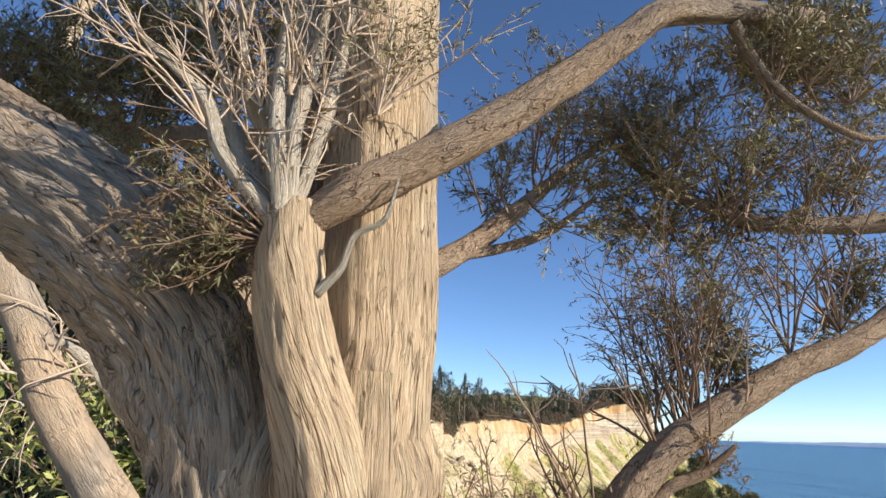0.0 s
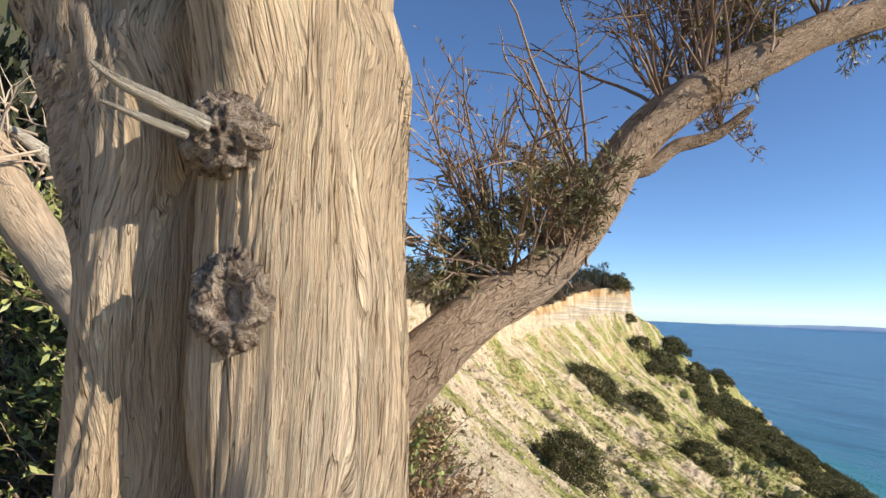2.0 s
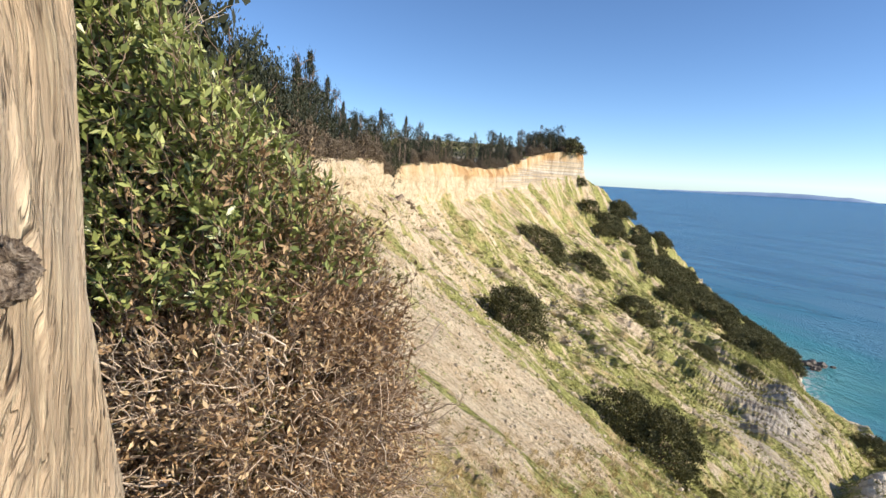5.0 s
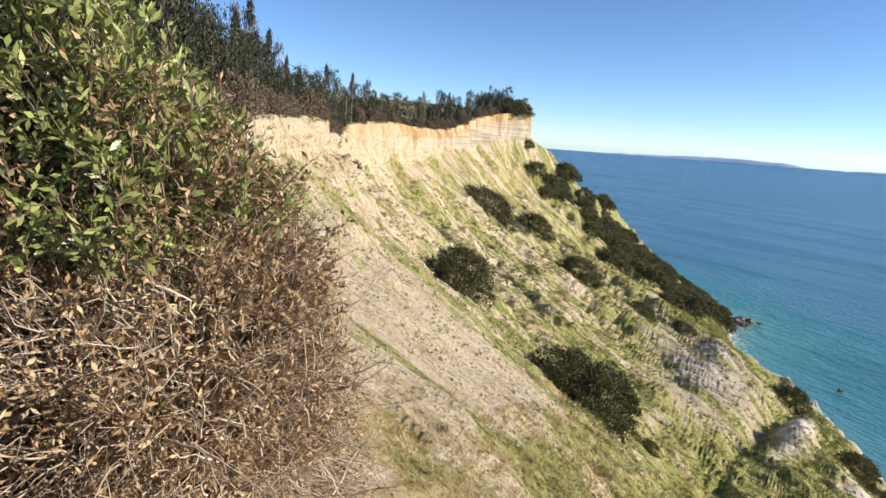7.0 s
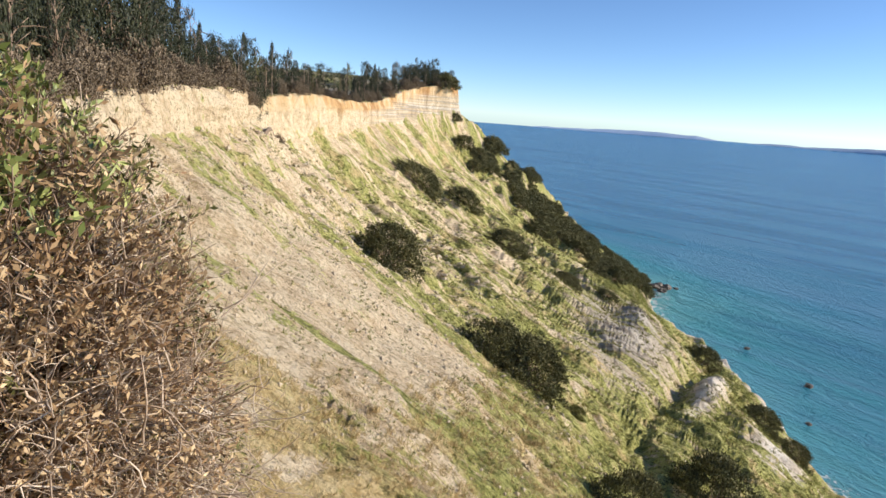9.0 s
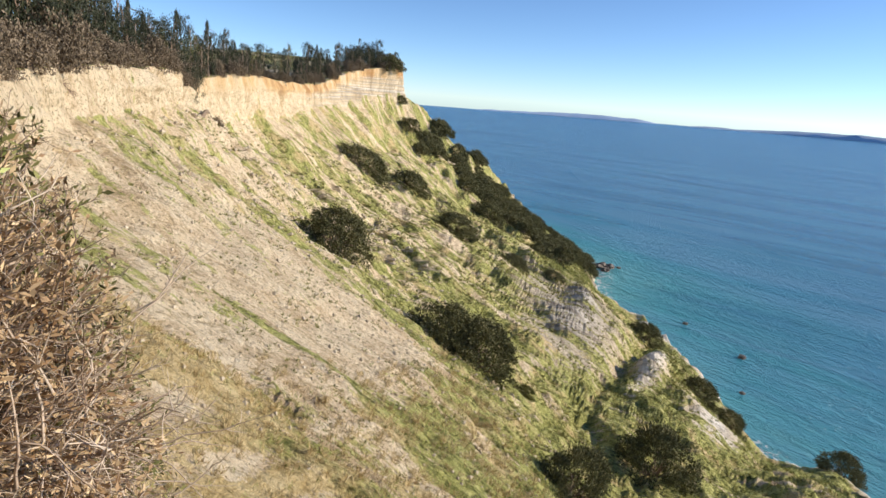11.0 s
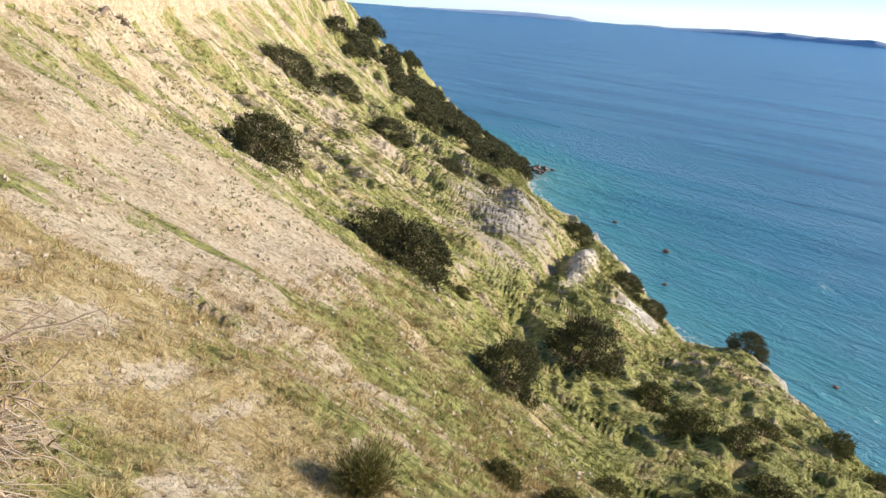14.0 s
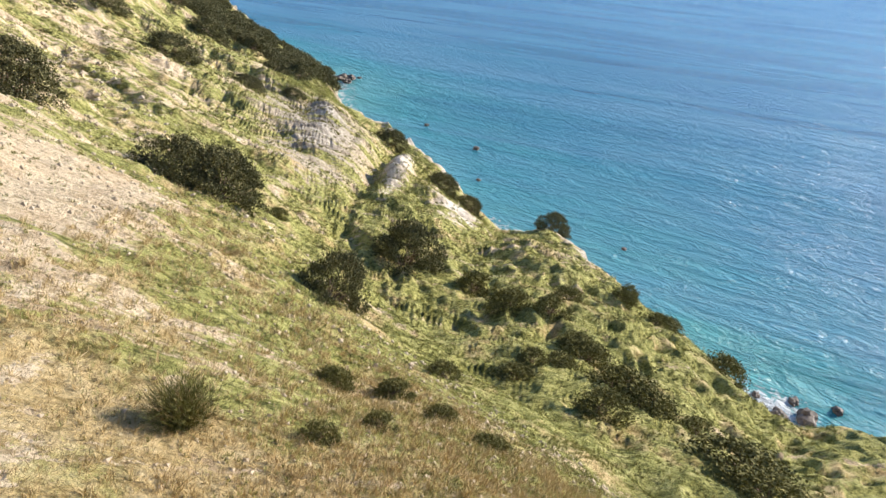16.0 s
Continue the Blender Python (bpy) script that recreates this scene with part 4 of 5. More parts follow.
# ---- the big shrub below the path: green crown, withered flank, bare lower twigs ----
def big_shrub():
    root = np.array((0.2, 5.4, -3.0))
    thing = tagged(new("shrub"), "broad evergreen shrub, half withered, bare twigs below", "shrub")
    thing.location = tuple(root)
    stems = []
    for k in range(22):
        tip = np.array((rng.uniform(-2.3, 1.1), rng.uniform(4.3, 6.6), rng.uniform(-0.9, 0.9)))
        tip[2] = min(tip[2], float(np.interp(tip[0], [-2.6, -0.6, 0.0, 0.45, 1.15], [1.9, 1.7, 1.1, 0.64, -0.06])) - 0.4)
        stems.append([tuple(root + rng.normal(0, 0.2, 3)), tuple(root * 0.6 + tip * 0.4 + rng.normal(0, 0.15, 3)), tuple(root * 0.25 + tip * 0.75 + rng.normal(0, 0.15, 3)), tuple(tip)])
    main = np.stack([np.stack(along(s, 8)) for s in stems])
    rooted(twig_mesh("stem", [(main, 0.03, 0.010)], M_TWIG), thing)
    # a hull of points that the twig tips reach: right flank falls steeply to the sea side
    def hull(n, z0, z1):
        z = rng.uniform(z0, z1, n)
        right = np.interp(z, [-3.2, -1.8, -0.7, 0.0, 0.7, 1.15, 1.8], [1.75, 1.50, 1.25, 1.05, 0.36, -0.15, -0.7])
        left = -2.6
        u = rng.uniform(0, 1, n)**0.75
        x = left + (right - left) * u
        depth = rng.uniform(0, 1, n)**1.6
        front = 3.55 + 0.85 * np.maximum(0, x) + 0.1 * np.abs(x)
        y = front + depth * 1.9
        top = np.interp(x, [-2.6, -0.6, 0.0, 0.45, 1.15, 1.5], [1.9, 1.7, 1.1, 0.64, -0.06, -1.0])
        keep = z < top + rng.normal(0, 0.06, n)
        return np.stack([x, y, z], 1)[keep]
    mid = np.array((0.0, 5.3, -1.6))
    for name, z0, z1, n, ll, mat, tmat, per, lab in (("green_foliage", -0.05, 1.8, 3000, 0.075, M_LEAF, M_TWIG, 9, "glossy green leaves"),
                                                    ("withered_foliage", -1.9, 0.75, 3300, 0.060, M_LEAF_DRY, M_TWIG, 6, "withered orange-brown leaves"),
                                                    ("bare_growth", -3.2, -0.1, 4200, 0.045, M_LEAF_DRY, M_TWIG_PALE, 1.6, "bare grey twigs"),
                                                    ("dark_growth", -3.2, 0.6, 2200, 0.06, M_SHRUB_OLIVE, M_TWIG, 6, ""),
                                                    ("low_foliage", -3.2, -1.5, 500, 0.09, M_LEAF, M_TWIG, 8, "")):
        p = hull(n, z0, z1)
        if name == "withered_foliage":
            p = p[p[:, 0] > rng.uniform(-1.2, 1.0, len(p)) - 0.35]
        if name == "dark_growth":
            p[:, 1] += 0.5
        if name == "green_foliage":
            p = p[p[:, 0] < rng.uniform(-0.6, 1.1, len(p)) + 0.6 * p[:, 2]]
            p = p[(p[:, 0] > -1.35) | (rng.uniform(0, 1, len(p)) < 0.22)]
        if name == "low_foliage":
            p = p[p[:, 0] < -0.2]
        d = unit(p - mid + rng.normal(0, 0.5, p.shape))
        L = rng.uniform(0.22, 0.5, (len(p), 1))
        ks = np.linspace(-1, 0.15, 5)
        w = np.cumsum(rng.normal(0, 0.035, (len(p), 5, 3)), 1)
        paths = p[:, None, :] + d[:, None, :] * (L[:, :, None] * ks[None, :, None]) + w
        side = branchlets(paths, 3, 0.16, 0.7)
        tw = rooted(twig_mesh(name, [(paths, 0.0085 if tmat == M_TWIG_PALE else 0.0055, 0.0018), (side, 0.0022, 0.0009)], tmat, None, lab), thing)
        lv = np.concatenate([leaves_on(paths, per, ll, ll * 0.36, 0.3), leaves_on(side, per * 0.45, ll, ll * 0.36, 0.2)])
        quad_mesh("leaves", lv, mat, tw)
    # long bare twigs that arch out of the flank
    foot = hull(150, -3.2, -0.9)
    foot[:, 1] -= 0.1
    way = unit(foot - mid) + np.array((0.15, -0.5, 0.45))
    long = np.concatenate([twig_paths(2, q, w, 0.9, 0.45, 7, 0.55, 0.08) for q, w in zip(foot, way)])
    rooted(twig_mesh("bare_twig", [(long, 0.0095, 0.002), (branchlets(long, 4, 0.22, 0.7), 0.0035, 0.001)], M_TWIG_PALE, None, "pale bare twigs"), thing)
    # pale bare branches that stand out over the crown
    for bare, thick in ((twig_paths(7, (-0.75, 4.6, 1.15), (0.9, 0.1, 0.65), 0.95, 0.30, 6, 0.3, 0.04), 0.010), (twig_paths(5, (0.35, 5.6, 0.2), (0.55, 0.2, 0.6), 0.5, 0.3, 6, 0.35, 0.04), 0.004)):
        rooted(twig_mesh("dead_branch", [(bare, thick, 0.0015), (branchlets(bare, 7, 0.28, 0.6), 0.004, 0.001)], M_TWIG_PALE, None, "bleached dead branch"), thing)
    return thing


big_shrub()


# ---- shrubs and trees, built once and set out ----
def clumped(n_clumps, per, shape, size, seed_spread=0.22, flat=1.0, inner=0.55):
    """Leaf quads in clumps through the outer part of a unit crown; shape(u, a) gives radius at height u."""
    u = rng.uniform(0.02, 1.0, n_clumps)
    a = rng.uniform(0, 2 * math.pi, n_clumps)
    r = shape(u) * rng.uniform(inner, 1.04, n_clumps)
    c = np.stack([np.cos(a) * r, np.sin(a) * r, u], 1)
    N = n_clumps * per
    i = np.repeat(np.arange(n_clumps), per)
    s = seed_spread * rng.uniform(0.6, 1.3, n_clumps)[i][:, None]
    p = c[i] + rng.normal(0, 1, (N, 3)) * s * np.array((0.6, 0.6, 0.45 * flat))
    p[:, 2] = np.maximum(p[:, 2], 0.0)
    ax = unit(rng.normal(0, 1, (N, 3)) + np.array((0, 0, 0.5)) + 0.6 * c[i] * np.array((1, 1, 0)))
    L = size * rng.uniform(0.6, 1.4, N)
    return quads(p, ax, rng.normal(0, 1, (N, 3)), L, L * 0.45, 0.15)


def shrub_proto(name, label, material, shape, clumps, per, size, spread, category="shrub", group="", bare=0):
    thing = tagged(new(name), label, category, group)
    quad_mesh("foliage", clumped(clumps, per, shape, size, spread), material, thing)
    tw = twig_paths(14, (0, 0, -0.08), (0, 0, 1), 0.8, 0.5, 5, 0.3, 0.05)
    twig_mesh("stem", [(tw, 0.03, 0.008), (branchlets(tw, 6 + bare, 0.3), 0.01, 0.003)], M_TWIG, thing)
    return thing


def dome(u):
    return np.sqrt(np.maximum(0.02, 1 - (u * 1.0)**2)) * 1.0


def tree_proto(name, label, material, shape, height_r, clumps, per, size, spread, low):
    """A tree of unit height: tapered trunk with limbs, and a crown from height low upwards."""
    thing = tagged(new(name), label, "tree", "trees along the cliff top")
    q = clumped(clumps, per, shape, size, spread, 0.8, 0.35)
    q[:, :2] *= height_r
    q[:, 2] = low + q[:, 2] * (1 - low)
    quad_mesh("crown", q, material, thing)
    trunk = np.array([[(0, 0, -0.06), (0.01, 0, 0.3), (0, 0.01, 0.6), (0, 0, 0.92)]])
    arms = branchlets(trunk, 16, 0.22, 0.9, 3, 0.3)
    twig_mesh("trunk", [(trunk, 0.022, 0.004), (arms, 0.007, 0.002)], M_TWIG, thing)
    return thing


def put(proto, used, x, y, z, sx, sz, turn, group=""):
    """Sets a built thing, or a copy of it, at a place."""
    m = Matrix.LocRotScale((x, y, z), Euler((0, 0, turn)), (sx, sx, sz))
    if proto.name in used:
        b = proto.scale
        return copy_thing(proto, Matrix.LocRotScale((x, y, z), Euler((0, 0, turn)), (sx / b[0], sx / b[1], sz / b[2])))
    used.add(proto.name)
    proto.matrix_basis = m
    return proto


used = set()
ever = [shrub_proto("evergreen_shrub", "dense dark evergreen shrub on the grassy slope", M_SHRUB, dome, 190 + 10 * k, 80, 0.055, 0.13, group="evergreen shrubs on the slope") for k in range(3)]
belt = [shrub_proto("evergreen_tree", "round-headed dark evergreen in the wood above the shore", M_SHRUB, dome, 120, 36, 0.10, 0.16, "tree", "evergreens in the shore wood") for k in range(2)]
olive = [shrub_proto("olive_shrub", "low olive-green scrub bush on the slope", M_SHRUB_OLIVE, dome, 80, 50, 0.10, 0.20, group="low bushes on the slope") for k in range(2)]
scrub = [shrub_proto("winter_scrub", "leafless grey-brown scrub at the cliff edge", M_SCRUB, dome, 80, 46, 0.10, 0.24, group="scrub along the cliff top", bare=10) for k in range(3)]
tall = [tree_proto("column_cypress", "narrow dark green cypress on the cliff top", M_CONIFER, lambda u: 0.25 + 0.75 * np.sin(np.pi * (0.12 + 0.86 * u))**0.8, 0.14, 80, 34, 0.055, 0.10, 0.05),
        tree_proto("pine", "broad irregular dark pine on the cliff top", M_CONIFER, lambda u: 0.35 + 0.65 * np.sin(np.pi * (0.1 + 0.75 * u)), 0.30, 80, 38, 0.06, 0.15, 0.22),
        tree_proto("fir", "layered pointed conifer on the cliff top", M_CONIFER, lambda u: 1.02 - 0.98 * u, 0.22, 95, 30, 0.055, 0.10, 0.06),
        tree_proto("thin_conifer", "sparse grey-green conifer on the cliff top", M_SHRUB_OLIVE, lambda u: 0.9 - 0.7 * u, 0.18, 60, 24, 0.055, 0.11, 0.12)]

# where, radius and height, in metres
EVERGREENS = [(72.1, 170.1, 9, 6.5), (92.1, 175.3, 6.6, 5), (29.7, 77.4, 4.8, 5), (92.1, 145.7, 6.5, 5.5), (34.5, 56.4, 4.0, 5.0), (37.5, 53.4, 4.2, 5.0),
              (29.6, 28.6, 2.4, 4.0), (57.4, 41.4, 4.3, 6.0), (100.4, 127, 4.5, 4), (119.9, 131.8, 3.4, 2.5),
              (146.9, 117.1, 5.5, 5.5), (117.6, 77.1, 4.3, 4.5), (126.5, 73.9, 3.9, 4), (136.4, 52.9, 4.2, 5), (140.5, 197.8, 7, 6)]
BELT = [(123, 234), (131, 233), (138, 229), (148, 228), (153, 221), (179, 242), (181, 228), (165, 198), (170, 192), (174, 186), (195, 199),
        (138, 241), (154, 211), (201, 245), (154, 167), (156, 234), (190, 215), (212, 232), (205, 212), (165, 212), (172, 232), (222, 240), (186, 200), (145, 220), (218, 226), (196, 262), (205, 268), (212, 262), (188, 256), (220, 255), (228, 248), (210, 280), (180, 262), (226, 236), (232, 262)]
OLIVES = [(60.8, 32.6, 2.5, 2.6), (54.6, 24.2, 2.4, 2.2), (56.5, 20, 2, 2.1), (65.2, 21.1, 2, 2), (82.4, 18.4, 1.9, 2.9), (82.6, 12.9, 1.9, 1.9),
          (16.2, 15, 0.6, 0.65), (44.1, 50.8, 1, 1), (18, 12.8, 0.75, 0.7), (49.8, 12.9, 2.2, 1.9), (44, 7.9, 2.9, 2.4), (36.8, 7.8, 1.9, 1.7),
          (43.5, 5.6, 2.4, 1.9), (76.7, 2.4, 3.2, 3.0), (44.5, 1.5, 1.6, 1.4), (38.3, -2.2, 3.6, 2.2), (35.3, -3.6, 2.8, 2), (41.2, 15.5, 1.2, 1.2),
          (16.1, 14.6, 0.7, 0.8), (27.9, 16.4, 1.1, 1), (18.1, 12.7, 0.7, 0.7), (92.4, 12.3, 2.6, 1.8), (13.6, 10, 0.55, 0.6), (17.7, 10, 0.7, 0.7),
          (10.9, 10.1, 0.55, 0.6), (38.5, 15.8, 1.8, 1.2), (43.9, 13.9, 1.5, 1.3), (17.3, 7.4, 0.8, 0.6), (52, 15, 2, 1.6), (47, 9, 2, 1.8)]

TREE = BVHTree.FromPolygons([Vector(q) for q in GRID.reshape(-1, 3)], [tuple(f.vertices) for f in ground.data.polygons])


def ground_at(x, y):
    """The height of the ground under a place."""
    place = TREE.ray_cast(Vector((x, y, 60.0)), Vector((0, 0, -1)))[0]
    return place.z if place else 0.0


def lay(proto, used, x, y, r, h, turn):
    """Sets a shrub on the slope, leaning out with it and drawn out downhill."""
    d = 0.6 * r
    n = Vector((ground_at(x - d, y) - ground_at(x + d, y), ground_at(x, y - d) - ground_at(x, y + d), 2 * d)).normalized()
    n = (n * 0.75 + Vector((0, 0, 0.25))).normalized()
    flow = Vector((0.643, -0.766, 0))
    flow = (flow - n * flow.dot(n)).normalized()
    cross = n.cross(flow)
    axes = Matrix((flow * 1.25 * r, cross * 0.9 * r, n * h)).transposed().to_4x4()
    m = Matrix.Translation((x, y, ground_at(x, y) - 0.15 * h)) @ axes @ Matrix.Rotation((turn // 1 % 2) * math.pi, 4, 'Z')
    if proto.name in used:
        return copy_thing(proto, m @ Matrix.Diagonal((*proto.scale, 1)).inverted())
    used.add(proto.name)
    proto.matrix_basis = m
    return proto


bpy.context.view_layer.update()
for k, (x, y, r, h) in enumerate(EVERGREENS):
    lay(ever[k % 3], used, x, y, r * 0.98, h * 1.1, k * 1.7)
for k, (x, y) in enumerate(BELT):
    for j in range(5):
        bx, by = x + rng.uniform(-9, 9), y + rng.uniform(-9, 9)
        r = rng.uniform(3.0, 6.2)
        put(belt[(k + j) % 2], used, bx, by, ground_at(bx, by) - 1.2, r, r * rng.uniform(0.9, 1.3), k * 2.1 + j)
for k, (x, y, r, h) in enumerate(OLIVES):
    lay(olive[k % 2], used, x, y, r, h * 1.15, k * 1.3)

# woodland on the cliff top, from the near edge to the headland
for k in range(290):
    s = 8.3 + 8.2 * (k + rng.uniform(0, 1)) / 290
    e = spline(EDGE, s)
    kk = smoothstep(10, 16, s)
    way = np.array((-1 + 0.45 * kk, 0.05 + 0.85 * kk))
    d = 1.5 + 22 * rng.uniform(0, 1)**1.6
    x, y = e[0] + way[0] * d, e[1] + way[1] * d
    h = rng.uniform(4.6, 8.2) * (1.45 if rng.uniform(0, 1) < 0.16 else 1.0) * (0.85 if s > 15 else 1.0) + 0.08 * d
    if s < 11.5:
        h *= 1.15
    kind = int(rng.choice([0, 1, 2, 3], p=[0.33, 0.32, 0.2, 0.15]))
    if s > 15.2:
        kind = int(rng.choice([0, 1], p=[0.25, 0.75]))
    put(tall[kind], used, x, y, ground_at(x, y) - 0.2, h * rng.uniform(0.9, 1.35), h, rng.uniform(0, 6))
for k in range(230):
    s = 7.3 + 9.2 * (k + rng.uniform(0, 1)) / 230
    e = spline(EDGE, s)
    kk = smoothstep(10, 16, s)
    way = np.array((-1 + 0.45 * kk, 0.05 + 0.85 * kk))
    d = 0.4 + 12 * rng.uniform(0, 1)**1.6
    x, y = e[0] + way[0] * d, e[1] + way[1] * d
    r = rng.uniform(1.2, 2.4) * (1.0 if s > 9.5 else 0.75)
    put(scrub[k % 3], used, x, y, ground_at(x, y) - 0.3, r, r * rng.uniform(1.1, 1.9), rng.uniform(0, 6))
# dark thicket on the bank behind the leaning tree
for k in range(26):
    x, y = rng.uniform(-6.5, -1.6), rng.uniform(3.6, 8.5)
    r = rng.uniform(0.7, 1.3)
    put((scrub if k % 2 else ever)[k % 3], used, x, y, ground_at(x, y) - 0.2, r, r * rng.uniform(1.3, 2.2), rng.uniform(0, 6))

for x, y, h in ((-5.6, 5.4, 6.5), (-4.6, 7.6, 7.5), (-3.6, 5.6, 5.6), (-2.7, 7.2, 6.4), (-6.8, 7.2, 7.0), (-3.3, 9.2, 7.5), (-7.4, 5.0, 6.0), (-5.4, 9.8, 8.0)):
    put(tall[1], used, x, y, ground_at(x, y) - 0.3, h * 1.15, h, x * 3.1)


# a fallen trunk below the slipped edge, and the bush that slid with it
def fallen_trunk():
    thing = tagged(new("fallen_trunk"), "dark fallen tree trunk lying under the slipped edge", "fallen tree")
    a, b = Vector((15.5, 101.0, 0)), Vector((22.5, 118.0, 0))
    thing.location = (a.x, a.y, ground_at(a.x, a.y))
    pts = []
    for k in range(5):
        q = a.lerp(b, k / 4)
        pts.append((q.x, q.y, ground_at(q.x, q.y) + 0.35))
    rooted(limb("trunk", pts, [0.40, 0.36, 0.32, 0.26, 0.15], M_STEM, None, 24, 12, 0.2, 3.0), thing)
    br = twig_paths(7, (b.x - 1.5, b.y - 3, ground_at(b.x - 1.5, b.y - 3) + 0.5), (0.3, 0.2, 0.7), 2.4, 0.6, 5, 0.3, 0.4)
    rooted(twig_mesh("branch", [(br, 0.10, 0.03), (branchlets(br, 5, 0.9), 0.03, 0.01)], M_TWIG, None), thing)


fallen_trunk()


# ---- grass and rubble on the slope ----
def scatter(n, s0, s1, v0, v1, near=0.0):
    s = rng.uniform(s0, s1, n)
    v = rng.uniform(v0, v1, n)
    si = np.clip(np.searchsorted(SROWS, s) - 1, 0, nS - 2)
    vi = np.clip(np.searchsorted(VROWS, v) - 1, 0, nV - 2)
    a, b = rng.uniform(0, 1, (2, n, 1))
    p = GRID[si, vi] * (1 - a) * (1 - b) + GRID[si + 1, vi] * a * (1 - b) + GRID[si, vi + 1] * (1 - a) * b + GRID[si + 1, vi + 1] * a * b
    return p, s, v


def grass(name, label, material, p, height, blades, wide=0.06):
    N = len(p) * blades
    i = np.repeat(np.arange(len(p)), blades)
    dist = np.linalg.norm(p[:, :2], axis=1)[i]
    h = height * (0.55 + dist / 45) * rng.uniform(0.5, 1.3, N)
    d = unit(np.array((0.25, -0.1, 1.0)) + rng.normal(0, 0.55, (N, 3)))
    base = p[i] + rng.normal(0, 1, (N, 3)) * (0.25 * h)[:, None] * np.array((1, 1, 0.1))
    v = quads(base + d * h[:, None] * 0.42, d, rng.normal(0, 1, (N, 3)), h, h * wide, 0.1)
    return tagged(quad_mesh(name, v, material), label, "grass", kind="stuff")


M_GRASS = leaf_material("green_grass", (0.26, 0.28, 0.07), (0.66, 0.64, 0.25), 0.7, 0.15)
M_GRASS_DRY = leaf_material("dry_grass", (0.44, 0.32, 0.14), (0.82, 0.68, 0.40), 0.8, 0.1)
p, s, v = scatter(34000, 1.5, 9.2, 0.12, 0.36)
keep = rng.uniform(0, 1, len(p)) < cover(s, v)[1] * 1.1 * (cover(s, v)[0] > 0.3)
grass("dry_grass", "straw-coloured dry grass on the slope", M_GRASS_DRY, p[keep], 0.24, 10)
p, s, v = scatter(30000, 1.5, 11.0, 0.13, 0.85)
keep = rng.uniform(0, 1, len(p)) < np.clip(cover(s, v)[0], 0.04, 0.8)
grass("green_grass", "rough green grass on the slope", M_GRASS, p[keep], 0.22, 9)
p, s, v = scatter(2400, 3.0, 8.5, 0.13, 0.32)
grass("dry_tussocks", "taller straw tussocks on the slope", M_GRASS_DRY, p, 0.34, 26)
M_HERB = leaf_material("olive_herbs", (0.17, 0.17, 0.05), (0.52, 0.47, 0.19), 0.7, 0.15)
p, s, v = scatter(26000, 1.5, 13.0, 0.13, 0.8)
clump = rough(p[:, 0] * 0.3, p[:, 1] * 0.3, 83) + 0.5 * np.clip(cover(s, v)[0], -0.6, 0.6)
grass("low_herbs", "dark olive herbs in patches on the slope", M_HERB, p[clump > 0.05], 0.15, 12, 0.18)
tussock = tagged(new("broom_tussock"), "round tussock of green and straw stems", "grass tussock")
tussock.location = (8.2, 12.3, ground_at(8.2, 12.3))
M_BROOM = leaf_material("broom_stems", (0.07, 0.075, 0.02), (0.33, 0.32, 0.11), 0.7, 0.15)
tp = twig_paths(1300, (0, 0, 0), (0.1, 0, 1), 1.5, 0.42, 5, 0.25, 0.16)
quad_mesh("green_tuft", leaves_on(tp, 12, 0.26, 0.010, 0.05, 0.35), M_BROOM, tussock)
tp = twig_paths(260, (0, 0, 0), (0.1, 0, 1), 1.45, 0.5, 5, 0.25, 0.16)
quad_mesh("dry_tuft", leaves_on(tp, 9, 0.26, 0.010, 0.1, 0.35), M_GRASS_DRY, tussock)


def rubble(n):
    """Broken marl on the bare parts of the slope."""
    m = Mat("broken_marl", 0.95, 0.1)
    geo = m.n.new("ShaderNodeNewGeometry")
    m.color(m.mix(0.4, m.ramp(geo.outputs["Random Per Island"], [(0.0, (0.34, 0.25, 0.15)), (1.0, (0.68, 0.56, 0.39))]), m.ramp(m.noise(m.coords(), 9.0, 4), [(0.3, (0.4, 0.32, 0.22)), (0.7, (0.74, 0.67, 0.54))])))
    p, s, v = scatter(n, 3.0, 12.0, 0.12, 0.40)
    verts, faces = [], []
    base = [Vector(c).normalized() for c in ((1, 0, 0.2), (-1, 0.2, 0), (0.1, 1, 0), (0, -1, 0.1), (0.2, 0.1, 1), (0, 0, -1))]
    tris = [(0, 2, 4), (2, 1, 4), (1, 3, 4), (3, 0, 4), (2, 0, 5), (1, 2, 5), (3, 1, 5), (0, 3, 5)]
    for q in p:
        r = (0.016 + 0.0016 * math.hypot(q[0], q[1])) * rng.uniform(0.35, 1.0) ** 2 * 3.2
        o = len(verts)
        for b in base:
            verts.append((q[0] + b.x * r * rng.uniform(0.6, 1.5), q[1] + b.y * r * rng.uniform(0.6, 1.5), q[2] + b.z * r * rng.uniform(0.5, 1.0)))
        faces += [tuple(o + i for i in t) for t in tris]
    tagged(sheet("rubble", verts, faces, m.m, None, False), "broken pale marl stones on the bare slope", "stones", kind="stuff")


rubble(4000)


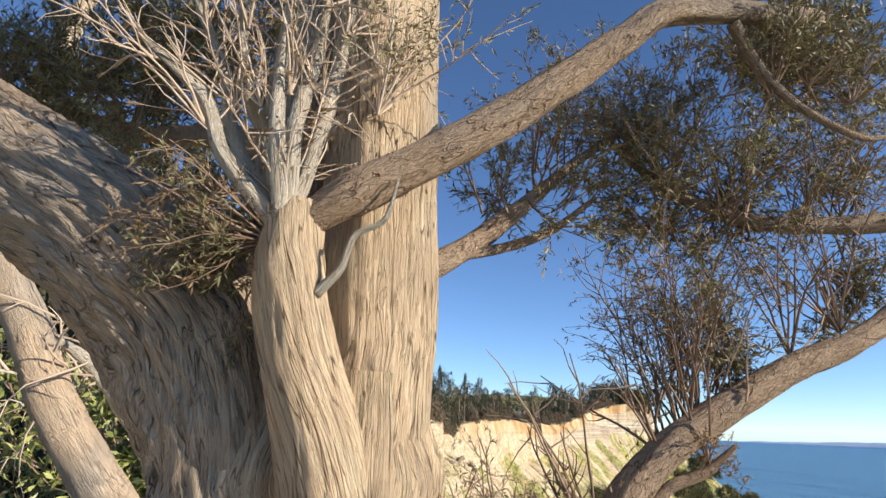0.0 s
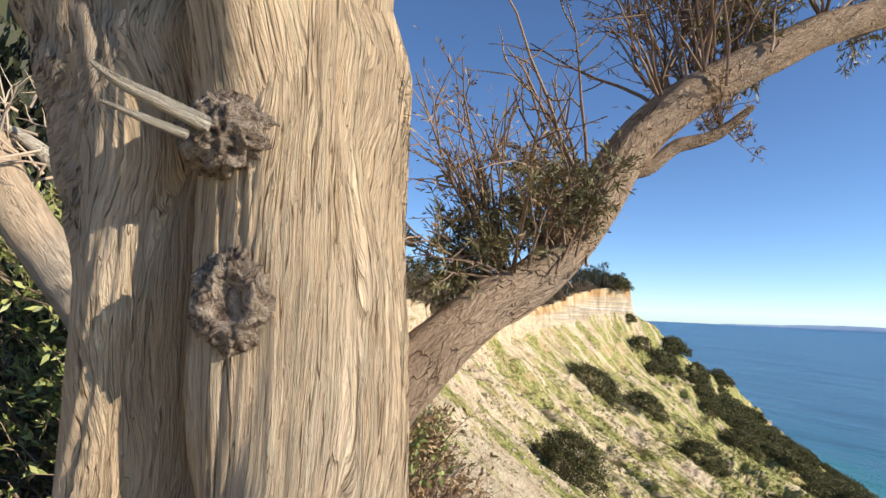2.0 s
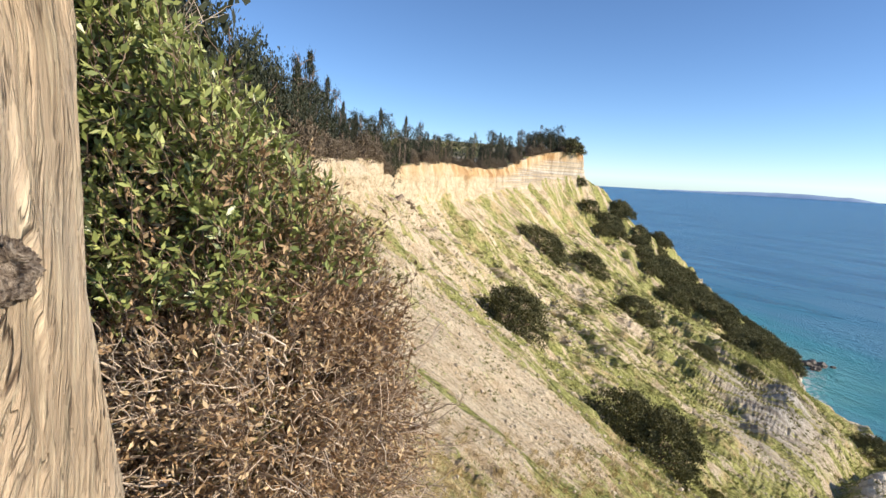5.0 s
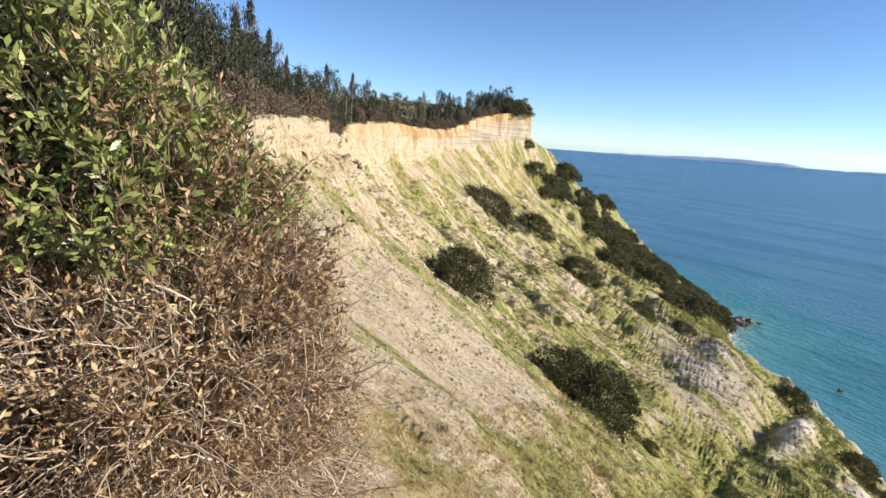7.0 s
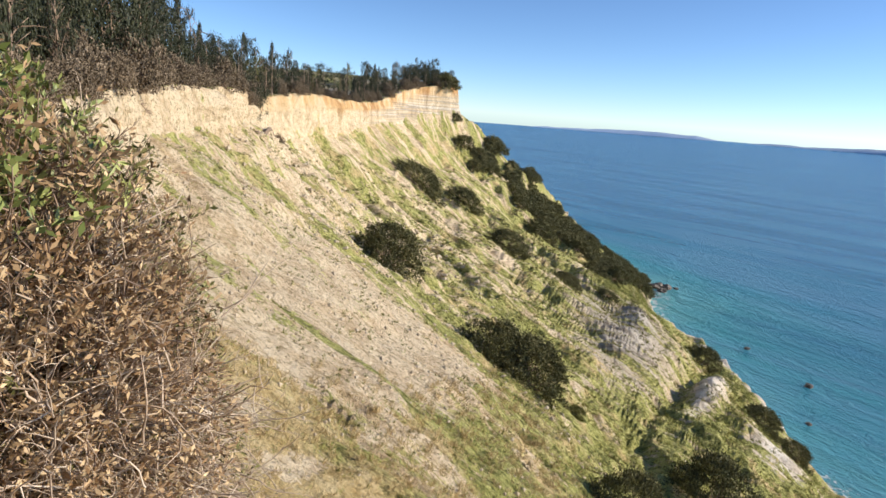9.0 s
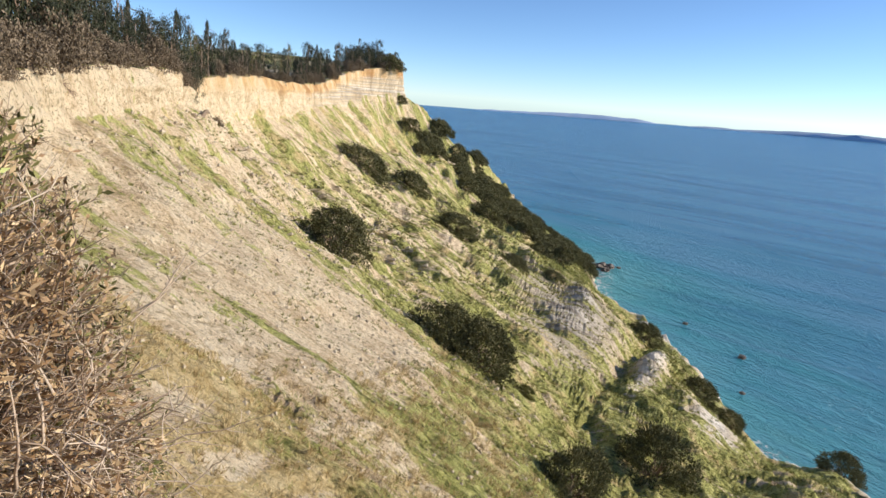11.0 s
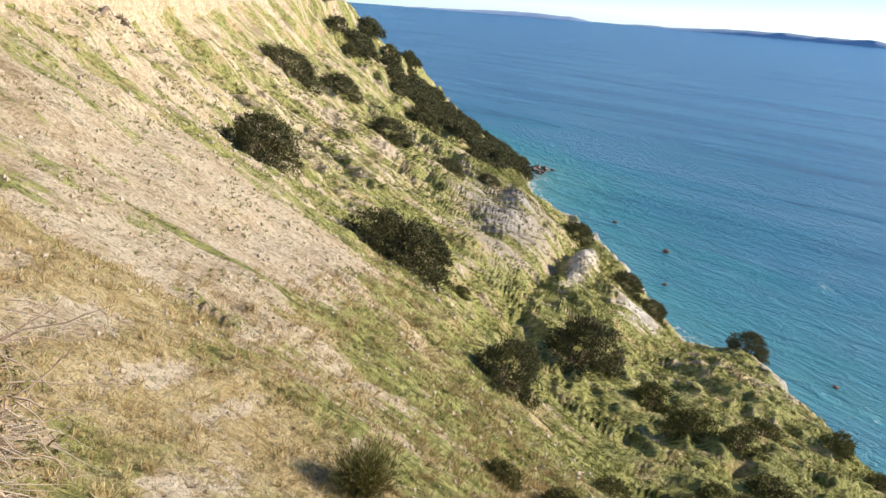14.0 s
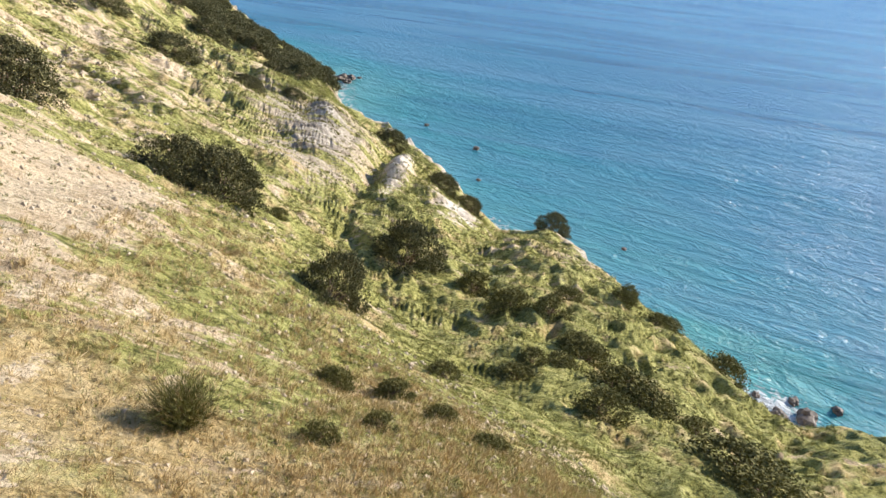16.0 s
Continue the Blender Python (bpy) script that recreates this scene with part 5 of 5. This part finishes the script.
# ---- rocks in the water ----
def sea_rock(name, x, y, r, seed):
    m = M_ROCK
    bm = bmesh.new()
    bmesh.ops.create_icosphere(bm, subdivisions=3, radius=1.0)
    for v in bm.verts:
        v.co *= 1 + 0.5 * fbm(v.co.x * 1.7 + seed, v.co.y * 1.7, v.co.z * 1.7, 4)
        v.co = Vector((v.co.x * r * 1.3, v.co.y * r, v.co.z * r * 0.7))
    ob = part(name, bm, m, None, "", False)
    ob.location = (x, y, SEA + 0.1 * r)
    return tagged(ob, "dark wet rock awash at the shore", "rock", "rocks at the shore")


mr = Mat("wet_rock", 0.6, 0.4)
mr.color(mr.ramp(mr.noise(mr.coords(), 1.2, 5), [(0.3, (0.05, 0.04, 0.032)), (0.7, (0.24, 0.19, 0.14))]))
M_ROCK = mr.m
for k, (x, y, r) in enumerate(((243, 229, 3.2), (247, 226, 2.4), (240, 222, 2.2), (252, 224, 1.2), (205, 118, 1.3), (214, 150, 1.0), (118, -10, 1.6), (121, -15, 2.0), (116, -6, 1.2), (125, -12, 1.0), (122, -5, 0.8), (128, -20, 1.1), (178, 100, 0.8), (165, 40, 0.7))):
    sea_rock("shore_rock", x, y, r, k * 3.1)


# ---- distant islands ----
def island(az0, az1, dist, height, seed, material):
    verts, faces = [], []
    n = 120
    for i in range(n + 1):
        u = i / n
        a = radians(az0 + (az1 - az0) * u)
        h = height * (0.5 + 0.5 * fbm(u * 2.5 + seed, 0.3, 0, 4)) * min(1, 8 * u, 8 * (1 - u))
        for d, z in ((dist, SEA - 5), (dist + 40, SEA + h), (dist + 120, SEA - 5)):
            verts.append((d * math.sin(a), d * math.cos(a), z))
    for i in range(n):
        for k in range(2):
            faces.append((i * 3 + k, (i + 1) * 3 + k, (i + 1) * 3 + k + 1, i * 3 + k + 1)[::-1])
    return tagged(sheet("backdrop", verts, faces, material), "low hazy blue land on the horizon", "land", kind="structure")


# pale blue of both islands is distance haze mixed into the land's base colour
mi = Mat("hazed_far_land", 1.0, 0.0)
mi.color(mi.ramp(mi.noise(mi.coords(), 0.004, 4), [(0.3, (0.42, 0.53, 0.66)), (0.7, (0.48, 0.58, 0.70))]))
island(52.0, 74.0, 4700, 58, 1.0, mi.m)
mi2 = Mat("hazed_farther_land", 1.0, 0.0)
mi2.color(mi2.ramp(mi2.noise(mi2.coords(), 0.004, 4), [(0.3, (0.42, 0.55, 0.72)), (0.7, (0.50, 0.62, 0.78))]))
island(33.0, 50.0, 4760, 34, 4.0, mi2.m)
